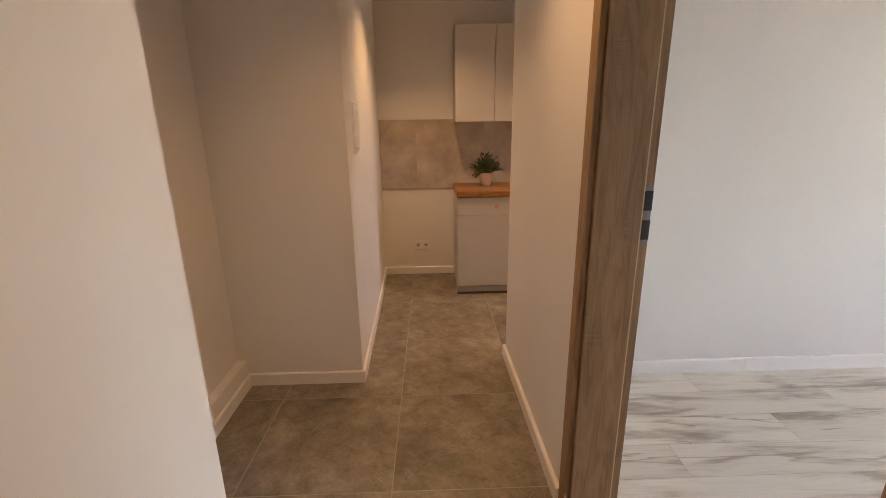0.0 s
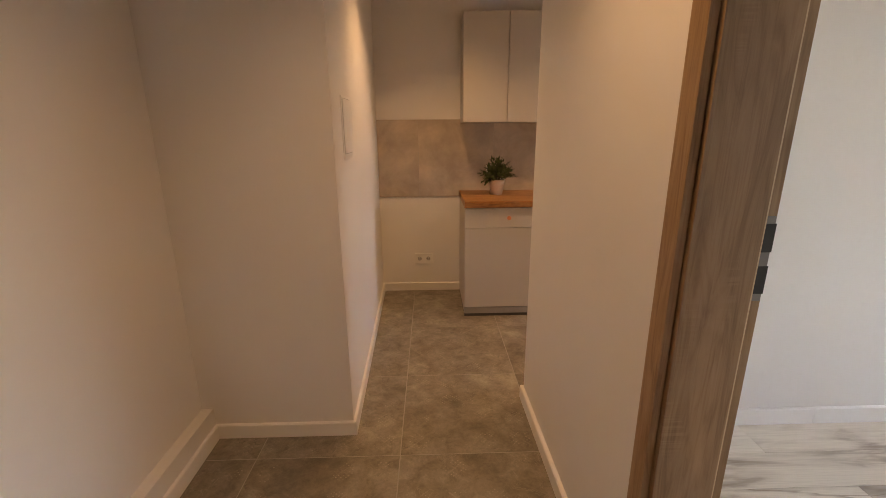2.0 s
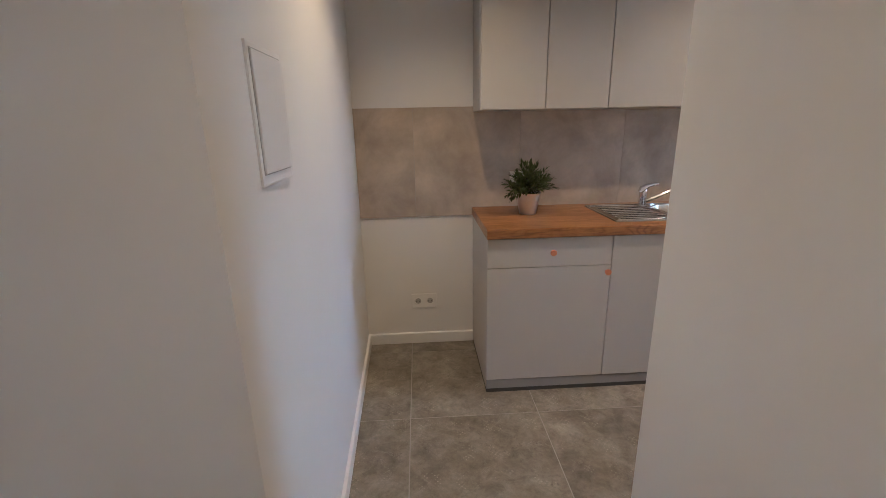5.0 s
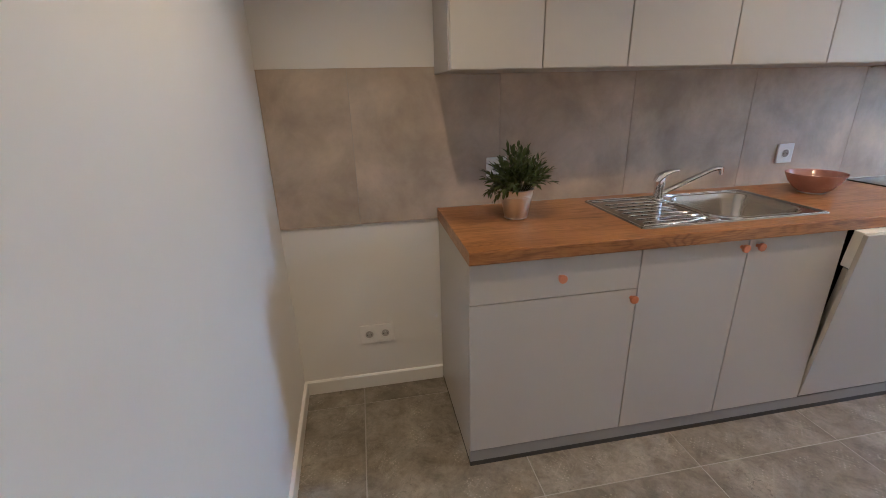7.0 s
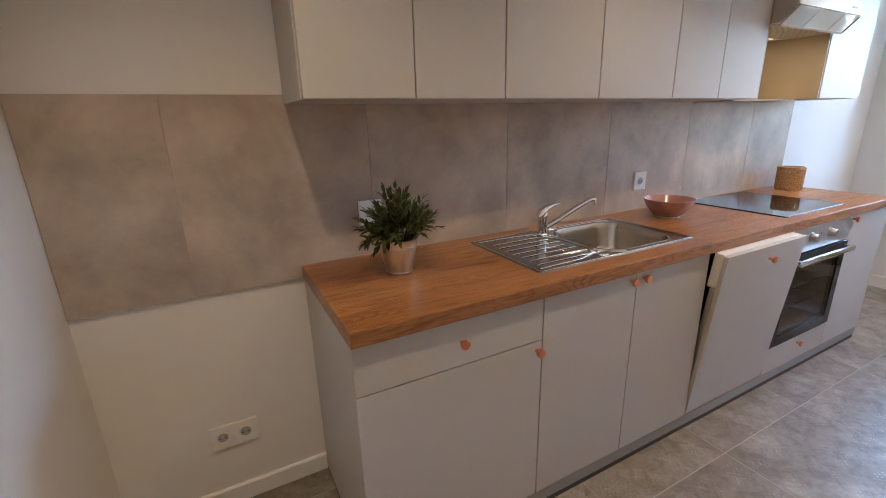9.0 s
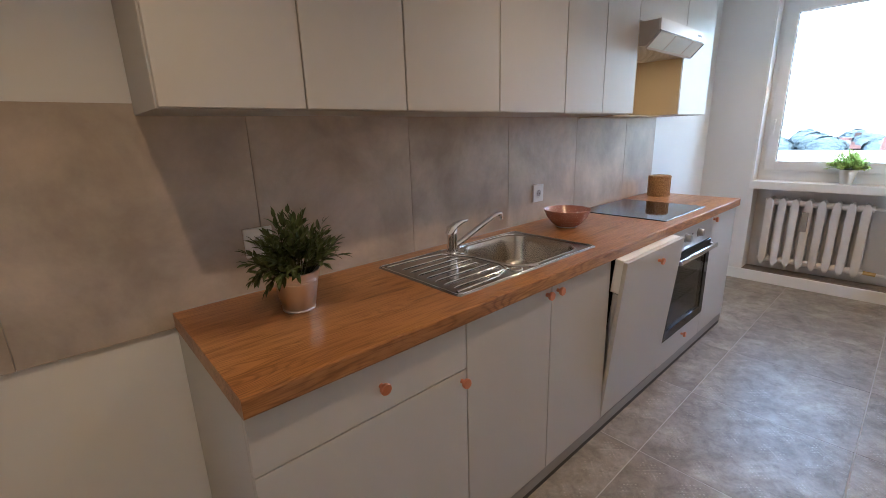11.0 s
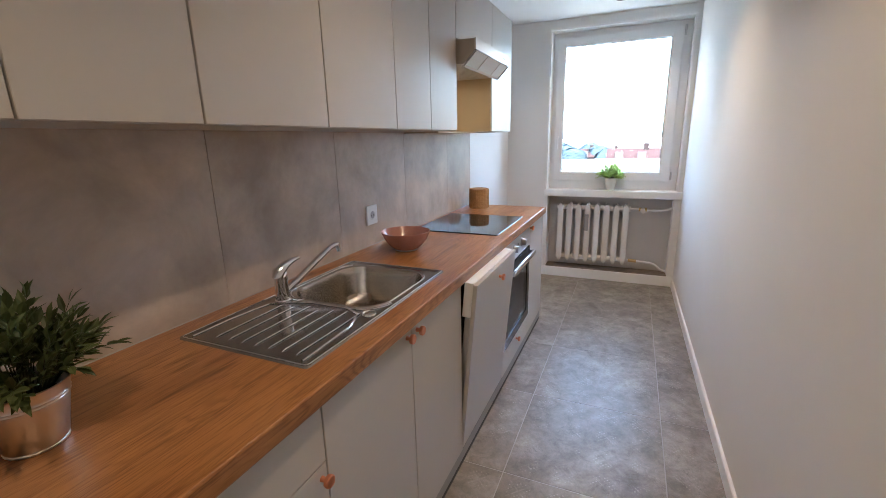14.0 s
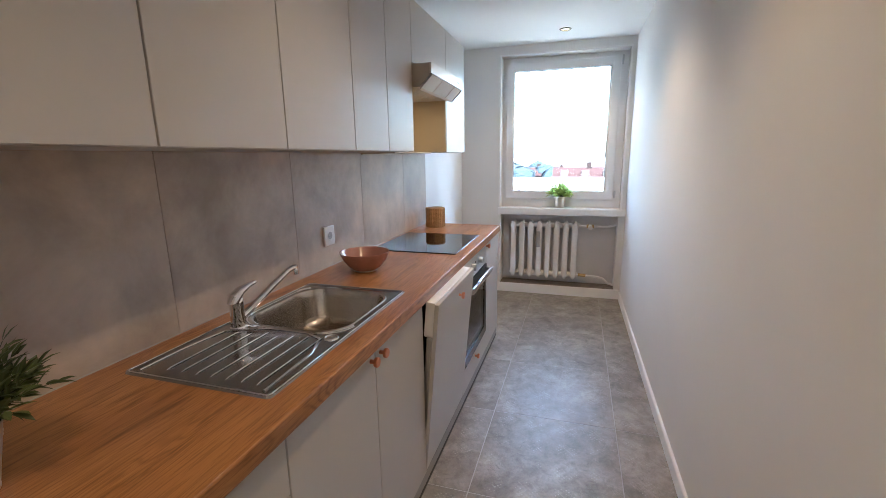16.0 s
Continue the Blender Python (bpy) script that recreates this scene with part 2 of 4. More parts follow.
def oak_material():
    m = mat("oak_worktop", (0.31, 0.14, 0.05), 0.38)
    n = Net(m)
    v = n.coords((0.10, 1, 1))
    vw = n.coords((0.24, 1, 1))
    vs = n.coords((0.045, 1, 1))
    vl = n.coords((0.3, 1, 1))
    wave = n.t.nodes.new("ShaderNodeTexWave")
    wave.wave_type, wave.bands_direction = "BANDS", "Y"
    for key, val in (("Scale", 34.0), ("Distortion", 85.0), ("Detail", 3.0), ("Detail Scale", 0.2), ("Detail Roughness", 0.45)):
        wave.inputs[key].default_value = val
    n.link(vw, wave.inputs["Vector"])
    broad = n.noise(vl, 4.0, 4, 0.55, 0.6)
    streak = n.noise(v, 30, 6, 0.66, 1.2)
    pores = n.noise(vs, 210, 3, 0.6)
    col = n.ramp(broad, (0.30, (0.243, 0.098, 0.031)), (0.47, (0.352, 0.160, 0.053)), (0.68, (0.445, 0.216, 0.077)))
    arcs = n.ramp(wave.outputs["Fac"], (0.0, (0.66, 0.60, 0.54)), (0.30, (0.93, 0.92, 0.90)), (0.6, (1.04, 1.04, 1.04)), (1.0, (1.08, 1.08, 1.08)))
    show = n.ramp(n.noise(vl, 3.4, 3), (0.44, (0.12, 0.12, 0.12)), (0.60, (1, 1, 1)))
    col = n.mix(show, col, n.mix(1.0, col, arcs, "MULTIPLY"))
    col = n.mix(0.85, col, n.ramp(streak, (0.34, (0.62, 0.56, 0.50)), (0.45, (0.97, 0.97, 0.96)), (0.62, (1.10, 1.10, 1.08))), "MULTIPLY")
    col = n.mix(0.55, col, n.ramp(pores, (0.40, (0.48, 0.42, 0.37)), (0.5, (1, 1, 1))), "MULTIPLY")
    fleck = n.ramp(n.noise(n.coords((0.16, 1, 1)), 16, 3, 0.5, 0.5), (0.62, (1, 1, 1)), (0.71, (0.46, 0.39, 0.33)))
    col = n.mix(0.7, col, fleck, "MULTIPLY")
    knot = n.ramp(n.noise(vl, 5.2, 2, 0.4, 0.4), (0.70, (1, 1, 1)), (0.80, (0.42, 0.34, 0.28)))
    n.base(n.mix(0.8, col, knot, "MULTIPLY"))
    n.bump(pores, 0.15, 0.0008)
    n.rough(n.ramp(streak, (0.3, (0.42,) * 3), (0.7, (0.32,) * 3)))
    return m


M_OAK = oak_material()
M_DOOROAK = wood("sonoma_oak", (0.262, 0.162, 0.088), (0.335, 0.214, 0.120), (0.39, 0.260, 0.152), 2, 22, 0.5, pore=0.3, saw=True)


def plank_material():
    m = mat("whitewashed_plank", (0.65, 0.62, 0.58), 0.4)
    n = Net(m)
    v = n.coords((0.24, 1.25, 1), 11.0)
    vl = n.coords((0.10, 1, 1), 11.0)
    vf = n.coords((0.03, 1, 1), 11.0)
    patch = n.noise(v, 7.0, 5, 0.55, 0.35)
    col = n.ramp(patch, (0.33, (0.37, 0.30, 0.235)), (0.41, (0.53, 0.455, 0.375)), (0.455, (0.68, 0.61, 0.525)), (0.54, (0.78, 0.715, 0.625)))
    crack = n.ramp(n.noise(vl, 9.0, 3, 0.55, 0.5), (0.61, (1, 1, 1)), (0.655, (0.76, 0.72, 0.68)), (0.72, (0.36, 0.30, 0.26)))
    col = n.mix(0.65, col, crack, "MULTIPLY")
    lines = n.ramp(n.noise(vl, 7.0, 4, 0.5, 0.5), (0.475, (1, 1, 1)), (0.497, (0.52, 0.46, 0.41)), (0.506, (1, 1, 1)))
    where = n.ramp(n.noise(v, 3.0, 2), (0.46, (0, 0, 0)), (0.6, (0.9, 0.9, 0.9)))
    col = n.mix(where, col, n.mix(1.0, col, lines, "MULTIPLY"))
    fibre = n.ramp(n.noise(vf, 150, 2), (0.35, (0.88, 0.87, 0.86)), (0.55, (1, 1, 1)))
    col = n.mix(0.7, col, fibre, "MULTIPLY")
    info = n.t.nodes.new("ShaderNodeObjectInfo")
    board = n.ramp(info.outputs["Random"], (0.0, (0.91, 0.90, 0.885)), (0.35, (0.98, 0.98, 0.97)), (1.0, (1.05, 1.05, 1.05)))
    n.base(n.mix(1.0, col, board, "MULTIPLY"))
    n.bump(n.noise(vf, 150, 2), 0.08, 0.0006)
    return m


M_PLANK = plank_material()
M_VINYL = wood("dark_vinyl", (0.10, 0.08, 0.065), (0.17, 0.14, 0.115), (0.24, 0.2, 0.17), 1, 30, 0.45)


def steel():
    # steel darkened for the dark surroundings that the drainer reflects
    m = mat("brushed_steel", (0.40, 0.385, 0.365), 0.16, 1.0)
    n = Net(m)
    v = n.coords((2, 60, 60))
    s = n.noise(v, 12, 3)
    n.rough(n.ramp(s, (0.3, (0.09,) * 3), (0.7, (0.17,) * 3)))
    return m


M_STEEL = steel()
M_BASIN = mat("satin_steel", (0.54, 0.505, 0.46), 0.21, 1.0)
M_ZINC = mat("galvanised_pot", (0.74, 0.72, 0.69), 0.28, 0.94)


def leaf(name, dark, light):
    m = mat(name, dark, 0.45)
    n = Net(m)
    geo = n.t.nodes.new("ShaderNodeNewGeometry")
    n.base(n.ramp(geo.outputs["Random Per Island"], (0.0, dark), (0.7, light), (1.0, tuple(c * 1.3 for c in light))))
    return m


M_LEAF = leaf("dark_leaf", (0.022, 0.034, 0.012), (0.090, 0.118, 0.045))
def sheer(m, col, share):
    """Let light through thin leaves."""
    t = m.node_tree
    tr = t.nodes.new("ShaderNodeBsdfTranslucent")
    tr.inputs[0].default_value = (*col, 1)
    mx = t.nodes.new("ShaderNodeMixShader")
    mx.inputs[0].default_value = share
    t.links.new(t.nodes["Principled BSDF"].outputs[0], mx.inputs[1])
    t.links.new(tr.outputs[0], mx.inputs[2])
    t.links.new(mx.outputs[0], t.nodes["Material Output"].inputs[0])


M_LEAF2 = leaf("bright_leaf", (0.10, 0.17, 0.035), (0.24, 0.34, 0.09))
sheer(M_LEAF2, (0.48, 0.60, 0.16), 0.6)
sheer(M_LEAF, (0.06, 0.09, 0.02), 0.25)
M_STEM = mat("stem", (0.05, 0.055, 0.025), 0.6)


def speckled():
    m = mat("pink_glaze", (0.45, 0.22, 0.18), 0.18)
    n = Net(m)
    v = n.coords()
    vor = n.t.nodes.new("ShaderNodeTexVoronoi")
    vor.inputs["Scale"].default_value = 165
    n.link(v, vor.inputs["Vector"])
    dots = n.ramp(vor.outputs["Distance"], (0.15, (0.95, 0.80, 0.74)), (0.27, (0.40, 0.20, 0.175)))
    n.base(n.mix(0.25, dots, n.ramp(n.noise(v, 25, 4), (0.35, (0.34, 0.17, 0.145)), (0.65, (0.56, 0.33, 0.285)))))
    return m


M_BOWL = speckled()


def woven():
    m = mat("woven_straw", (0.45, 0.26, 0.12), 0.7)
    n = Net(m)
    v = n.coords()
    n.base(n.ramp(n.noise(v, 130, 3), (0.3, (0.27, 0.15, 0.065)), (0.65, (0.60, 0.41, 0.21))))
    n.bump(n.noise(v, 220, 2), 0.4, 0.002)
    return m


M_WOVEN = woven()
M_OVENWIN = mat("oven_window", (0.42, 0.41, 0.40), 0.02)
M_OVENWIN.node_tree.nodes["Principled BSDF"].inputs["Transmission Weight"].default_value = 1.0
M_OVENWIN.node_tree.nodes["Principled BSDF"].inputs["IOR"].default_value = 1.2
M_CAVITY = paint("oven_enamel", (0.30, 0.295, 0.29), 0.35, 0.05, 0.02)
M_HOB = mat("black_glass", (0.008, 0.008, 0.009), 0.05)
M_OVENGLASS = mat("oven_glass", (0.010, 0.0095, 0.009), 0.08)
M_OVENGLASS.node_tree.nodes["Principled BSDF"].inputs["Specular IOR Level"].default_value = 0.3


def clear_glass():
    m = mat("pane_glass", (1, 1, 1), 0.0)
    b = m.node_tree.nodes["Principled BSDF"]
    b.inputs["Transmission Weight"].default_value = 1.0
    b.inputs["IOR"].default_value = 1.1
    return m


M_GLASS = clear_glass()


# ---- mesh helpers ----
def box(bm, x0, x1, y0, y1, z0, z1, bev=0.0, seg=1):
    r = bmesh.ops.create_cube(bm, size=1.0)
    vs = r["verts"]
    for v in vs:
        v.co = Vector((x0 + (v.co.x + 0.5) * (x1 - x0), y0 + (v.co.y + 0.5) * (y1 - y0), z0 + (v.co.z + 0.5) * (z1 - z0)))
    if bev:
        es = list({e for v in vs for e in v.link_edges})
        bmesh.ops.bevel(bm, geom=es, offset=bev, segments=seg, affect="EDGES", profile=0.7)
    return bm


def boxed(x0, x1, y0, y1, z0, z1, bev=0.0, seg=1):
    return box(bmesh.new(), x0, x1, y0, y1, z0, z1, bev, seg)


def prism(bm, pts, axis, a, b):
    """A polygon, given in the two other axes, drawn out along one axis from a to b."""
    def put(p, h):
        if axis == "x":
            return (h, p[0], p[1])
        if axis == "y":
            return (p[0], h, p[1])
        return (p[0], p[1], h)
    lo = [bm.verts.new(put(p, a)) for p in pts]
    hi = [bm.verts.new(put(p, b)) for p in pts]
    bm.faces.new(lo)
    bm.faces.new(hi)
    for i in range(len(pts)):
        j = (i + 1) % len(pts)
        bm.faces.new((lo[i], lo[j], hi[j], hi[i]))
    bmesh.ops.recalc_face_normals(bm, faces=bm.faces)
    return bm


def rod(bm, p, q, r0, r1=None, seg=16, caps=True):
    r1 = r0 if r1 is None else r1
    p, q = Vector(p), Vector(q)
    d = q - p
    m = Matrix.Translation((p + q) / 2) @ d.to_track_quat("Z", "Y").to_matrix().to_4x4()
    bmesh.ops.create_cone(bm, cap_ends=caps, segments=seg, radius1=r0, radius2=r1, depth=d.length, matrix=m)
    return bm


def lathe(bm, prof, c, seg=40):
    """Turn a profile of (radius, height) about the upright through c."""
    rings = []
    for r, z in prof:
        if r < 1e-5:
            rings.append([bm.verts.new((c[0], c[1], c[2] + z))])
        else:
            rings.append([bm.verts.new((c[0] + r * math.cos(2 * math.pi * i / seg), c[1] + r * math.sin(2 * math.pi * i / seg), c[2] + z)) for i in range(seg)])
    for a, b in zip(rings, rings[1:]):
        for i in range(seg):
            j = (i + 1) % seg
            if len(a) == 1 and len(b) == 1:
                continue
            if len(a) == 1:
                bm.faces.new((a[0], b[j], b[i]))
            elif len(b) == 1:
                bm.faces.new((a[i], a[j], b[0]))
            else:
                bm.faces.new((a[i], a[j], b[j], b[i]))
    bmesh.ops.recalc_face_normals(bm, faces=bm.faces)
    return bm


def tube(bm, pts, radii, seg=14):
    """A bent tube through points."""
    pts = [Vector(p) for p in pts]
    rings = []
    for k, p in enumerate(pts):
        d = (pts[min(k + 1, len(pts) - 1)] - pts[max(k - 1, 0)]).normalized()
        side = d.cross(Vector((0, 0, 1)))
        side = side.normalized() if side.length > 0.05 else Vector((0, 1, 0))
        up = side.cross(d)
        r = radii[k] if isinstance(radii, (list, tuple)) else radii
        rings.append([bm.verts.new(p + r * (math.cos(2 * math.pi * i / seg) * side + math.sin(2 * math.pi * i / seg) * up)) for i in range(seg)])
    for a, b in zip(rings, rings[1:]):
        for i in range(seg):
            j = (i + 1) % seg
            bm.faces.new((a[i], a[j], b[j], b[i]))
    bm.faces.new(rings[0])
    bm.faces.new(rings[-1])
    bmesh.ops.recalc_face_normals(bm, faces=bm.faces)
    return bm


def mesh_of(name, bm, material, smooth=False):
    me = bpy.data.meshes.new(name)
    bm.to_mesh(me)
    bm.free()
    me.materials.append(material)
    if smooth:
        for p in me.polygons:
            p.use_smooth = True
        me.set_sharp_from_angle(angle=radians(38))
    return me


def thing(name, at, label, category, group="", kind=""):
    e = new(name)
    e.empty_display_size = 0.1
    e.matrix_world = pose(*at)
    return tagged(e, label, category, group, kind)


def part(name, bm, material, parent, label="", smooth=False):
    ob = new(name, mesh_of(name, bm, material, smooth))
    ob.parent = parent
    if not parent.parent:
        ob.matrix_parent_inverse = parent.matrix_basis.inverted()
    if label:
        tagged(ob, label)
    return ob


def solid(name, bm, material, label, category, kind="", group="", smooth=False):
    return tagged(new(name, mesh_of(name, bm, material, smooth)), label, category, group, kind)


def structure(name, bm, material, label, category):
    return solid(name, bm, material, label, category, "structure")


# ---- plan ----
CEIL = 2.45
YN = 4.41                       # north wall of the kitchen
YS = 2.745                      # south wall of the kitchen
XE = 4.71                       # window wall
XR2 = 0.755                     # room face of the wall between corridor and room
YR = 2.485                      # room face of the wall between room and kitchen
DY0, DY1 = 0.668, 1.545          # door opening in it
BB = 0.072                      # baseboard height

structure("wall_north", boxed(-0.6, 5.1, YN, 4.6, 0, 2.6), M_WALL, "white painted kitchen wall behind the units", "wall")
structure("wall_west", prism(bmesh.new(), [(-0.312, 2.498), (-0.365, YN), (-1.2, YN), (-1.2, 2.498)], "z", 0, 2.6), M_WALL, "white painted wall corner with the fuse box", "wall")
structure("wall_recess", boxed(-1.2, -1.01, 1.0, 2.498, 0, 2.6), M_WALL, "white painted back of the corridor recess", "wall")
structure("wall_corridor_left", boxed(-1.2, -0.323, -1.6, 1.0, 0, 2.6), M_WALL, "white painted corridor wall", "wall")
structure("wall_corridor_end", boxed(-1.2, XR2, -1.8, -1.6, 0, 2.6), M_WALL, "plain white wall closing the corridor", "wall")
YS2 = 2.79                      # the kitchen's south wall drifts towards the window


def xr(y):
    """The corridor's right wall, which runs slightly askew."""
    return 0.570 - 0.0155 * (y - 1.64)


bm = bmesh.new()
prism(bm, [(xr(-1.6), -1.6), (XR2, -1.6), (XR2, DY0 - 0.03), (xr(DY0), DY0 - 0.03)], "z", 0, 2.6)
prism(bm, [(xr(DY1), DY1 + 0.03), (XR2, DY1 + 0.03), (XR2, YR), (xr(YR), YR)], "z", 0, 2.6)
prism(bm, [(xr(DY0), DY0 - 0.03), (XR2, DY0 - 0.03), (XR2, DY1 + 0.03), (xr(DY1), DY1 + 0.03)], "z", 2.08, 2.6)
structure("wall_corridor_right", bm, M_WALL, "white painted corridor wall with a door opening", "wall")
structure("wall_south", prism(bmesh.new(), [(xr(YR), YR), (XE, YR), (XE, YS2), (xr(2.745), YS)], "z", 0, 2.6), M_WALL, "long white painted wall between kitchen and room", "wall")

# window wall with the window and the radiator niche below it
WY0, WY1, WZ0, WZ1 = 2.838, 4.005, 0.845, 2.36
NY0, NY1, NZ0, NZ1 = 2.85, 3.99, 0.10, 0.83
bm = bmesh.new()
box(bm, XE, 5.05, WY1, 4.41, 0, 2.6)
box(bm, XE, 5.05, YR, WY0, 0, 2.6)
box(bm, XE, 5.05, WY0, NY0, 0, WZ0 - 0.02)
box(bm, XE, 5.05, WY0, WY1, WZ1, 2.6)
box(bm, XE, 5.05, NY0, WY1, 0, NZ0 - 0.004)
box(bm, XE, 5.05, NY1, WY1, NZ0 - 0.004, WZ0 - 0.02)
structure("wall_east", bm, M_WALL, "white painted window wall of the kitchen", "wall")
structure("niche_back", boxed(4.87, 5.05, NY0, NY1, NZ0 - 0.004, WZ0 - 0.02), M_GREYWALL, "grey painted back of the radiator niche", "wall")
# Unseen filler, added to keep sky light out of the niche
structure("sill_bed", boxed(4.8415, 5.05, WY0 + 0.0005, WY1 - 0.0005, WZ0 - 0.0195, 0.8985), M_WALL, "unseen filler that stops light under the window frame", "wall")
structure("niche_floor", boxed(XE - 0.004, 4.87, NY0, NY1, NZ0 - 0.004, NZ0), M_VINYL, "dark wood-look board on the niche floor", "floor")

# the room beyond the door
structure("room_wall_south", boxed(XR2, 4.9, -1.8, -1.6, 0, 2.6), M_WALL, "plain white room wall", "wall")
bm = bmesh.new()
box(bm, XE, 5.05, -1.6, -0.2, 0, 2.6)
box(bm, XE, 5.05, 1.6, YR, 0, 2.6)
box(bm, XE, 5.05, -0.2, 1.6, 0, 0.85)
box(bm, XE, 5.05, -0.2, 1.6, 2.3, 2.6)
structure("room_wall_east", bm, M_WALL, "white room wall with a window opening", "wall")
structure("ceiling", boxed(-1.2, 5.05, -1.8, 4.6, CEIL, 2.6), M_CEIL, "smooth white painted ceiling", "ceiling")


def baseboard(p, q, out, h=BB, t=0.014):
    """A board along a wall from p to q, standing off by t towards out."""
    p, q, o = Vector((*p, 0)), Vector((*q, 0)), Vector((*out, 0))
    bm = bmesh.new()
    prof = [(0, 0), (t, 0), (t, h - 0.005), (t - 0.005, h), (0, h)]
    lo = [bm.verts.new(p + o * a + Vector((0, 0, b))) for a, b in prof]
    hi = [bm.verts.new(q + o * a + Vector((0, 0, b))) for a, b in prof]
    bm.faces.new(lo), bm.faces.new(hi)
    for i in range(5):
        j = (i + 1) % 5
        bm.faces.new((lo[i], lo[j], hi[j], hi[i]))
    bmesh.ops.recalc_face_normals(bm, faces=bm.faces)
    return structure("baseboard", bm, M_TRIM, "white baseboard along the wall", "baseboard")


baseboard((-0.365, YN), (0.318, YN), (0, -1))
baseboard((3.54, YN), (XE, YN), (0, -1))
baseboard((-0.298, 2.484), (-0.351, YN - 0.014), (1, 0), t=0.001)
baseboard((-0.312, 2.498), (-0.365, YN - 0.014), (1, 0))
baseboard((-0.955, 2.498), (-0.298, 2.498), (0, -1))
baseboard((-0.957, 1.0), (-0.957, 2.484), (1, 0))
baseboard((xr(-1.6), -1.6), (xr(0.55), DY0 - 0.075), (-1, 0))
baseboard((xr(1.62), DY1 + 0.0715), (xr(2.745), YS + 0.014), (-1, 0), t=0.018)
baseboard((xr(2.745), YS), (2.1, YS + 0.0168), (0, 1))
baseboard((2.102, YS + 0.0168), (XE, YS2), (0, 1))
baseboard((XE, YS2 + 0.014), (XE, YN - 0.014), (-1, 0), h=0.095)
baseboard((XR2 + 0.002, YR), (1.908, YR), (0, -1), h=0.093)
baseboard((1.9105, YR), (XE, YR), (0, -1), h=0.093)
structure("pipe_ledge", boxed(-1.01, -0.957, 1.0, 2.498, 0, 0.155, 0.004, 2), M_WALL, "low white boxed-in ledge along the recess wall", "ledge")

# ---- door frame ----
dframe = thing("door_1", (0.64, DY1, 0), "grey-brown oak door frame with a black strike plate", "door frame", kind="structure")
part("jamb", boxed(0.584, 0.729, DY1, DY1 + 0.03, 0, 2.05, 0.0025, 2), M_DOOROAK, dframe)
part("jamb", boxed(0.729, 0.768, DY1 + 0.022, DY1 + 0.032, 0, 2.05), M_DOOROAK, dframe)
part("seal", boxed(0.7292, 0.7345, DY1 + 0.003, DY1 + 0.02, 0, 2.045, 0.001), M_SEALSTRIP, dframe, "cream rubber door seal")
part("architrave", boxed(0.562, 0.5815, DY1 + 0.011, DY1 + 0.071, 0, 2.12, 0.005, 2), M_DOOROAK, dframe)
part("architrave", boxed(XR2 + 0.001, 0.768, DY1 + 0.034, DY1 + 0.10, 0, 2.12, 0.004, 2), M_DOOROAK, dframe)
part("jamb", boxed(0.596, 0.768, DY0 - 0.03, DY0, 0, 2.05, 0.0025, 2), M_DOOROAK, dframe)
part("architrave", boxed(0.588, 0.605, DY0 - 0.075, DY0 - 0.011, 0, 2.12, 0.005, 2), M_DOOROAK, dframe)
part("architrave", boxed(XR2 + 0.001, 0.768, DY0 - 0.10, DY0 - 0.034, 0, 2.12, 0.004, 2), M_DOOROAK, dframe)
part("head", boxed(0.590, 0.768, DY0, DY1, 2.05, 2.08, 0.002), M_DOOROAK, dframe)
part("architrave", boxed(0.568, 0.585, DY0 - 0.004, DY1 + 0.004, 2.046, 2.12, 0.005, 2), M_DOOROAK, dframe)
plate = part("strike_plate", boxed(0.738, 0.7655, DY1 + 0.018, DY1 + 0.0225, 1.045, 1.228, 0.001), M_STRIKE, dframe, "metal strike plate")
# Black blocks on the plate stand in for the dark inside its holes
part("latch_hole", boxed(0.741, 0.7665, DY1 + 0.0165, DY1 + 0.0185, 1.153, 1.213), M_BLACK, plate)
part("bolt_hole", boxed(0.741, 0.7665, DY1 + 0.0165, DY1 + 0.0185, 1.062, 1.123), M_BLACK, plate)

# ---- window ----
win = thing("window_1", (4.83, 3.44, WZ0), "white plastic window with one large pane", "window", kind="structure")


def ring_frame(y0, y1, z0, z1, w, x0, x1, bev=0.004):
    bm = bmesh.new()
    box(bm, x0, x1, y0, y0 + w, z0, z1, bev, 2)
    box(bm, x0, x1, y1 - w, y1, z0, z1, bev, 2)
    box(bm, x0 + 0.0004, x1, y0 + w - 0.004, y1 - w + 0.004, z0, z0 + w, bev, 2)
    box(bm, x0 + 0.0004, x1, y0 + w - 0.004, y1 - w + 0.004, z1 - w, z1, bev, 2)
    return bm


part("window_frame", ring_frame(WY0 + 0.002, WY1 - 0.002, 0.90, WZ1 - 0.002, 0.075, 4.835, 4.90), M_PVC, win)
part("bottom_rail", boxed(4.838, 4.90, WY0 + 0.003, WY1 - 0.003, 0.899, 0.995, 0.003, 1), M_PVC, win)
sash = part("sash", ring_frame(2.905, 3.965, 0.985, 2.31, 0.078, 4.815, 4.875, 0.006), M_PVC, win)
part("glazing_bead", ring_frame(2.980, 3.899, 1.051, 2.244, 0.012, 4.822, 4.86, 0.003), M_PVC, sash)
part("gasket", ring_frame(2.992, 3.888, 1.062, 2.233, 0.004, 4.828, 4.86, 0.0), M_SEAL, sash)
pane = part("pane", boxed(4.842, 4.848, 2.99, 3.89, 1.06, 2.235), M_GLASS, win)
pane.visible_shadow = False
hd = part("handle", rod(bmesh.new(), (4.815, 3.935, 1.40), (4.80, 3.935, 1.40), 0.014), M_PVC, sash, "white window handle", True)
part("handle_grip", boxed(4.788, 4.800, 3.925, 3.945, 1.29, 1.41, 0.004, 2), M_PVC, sash, "white window handle grip")
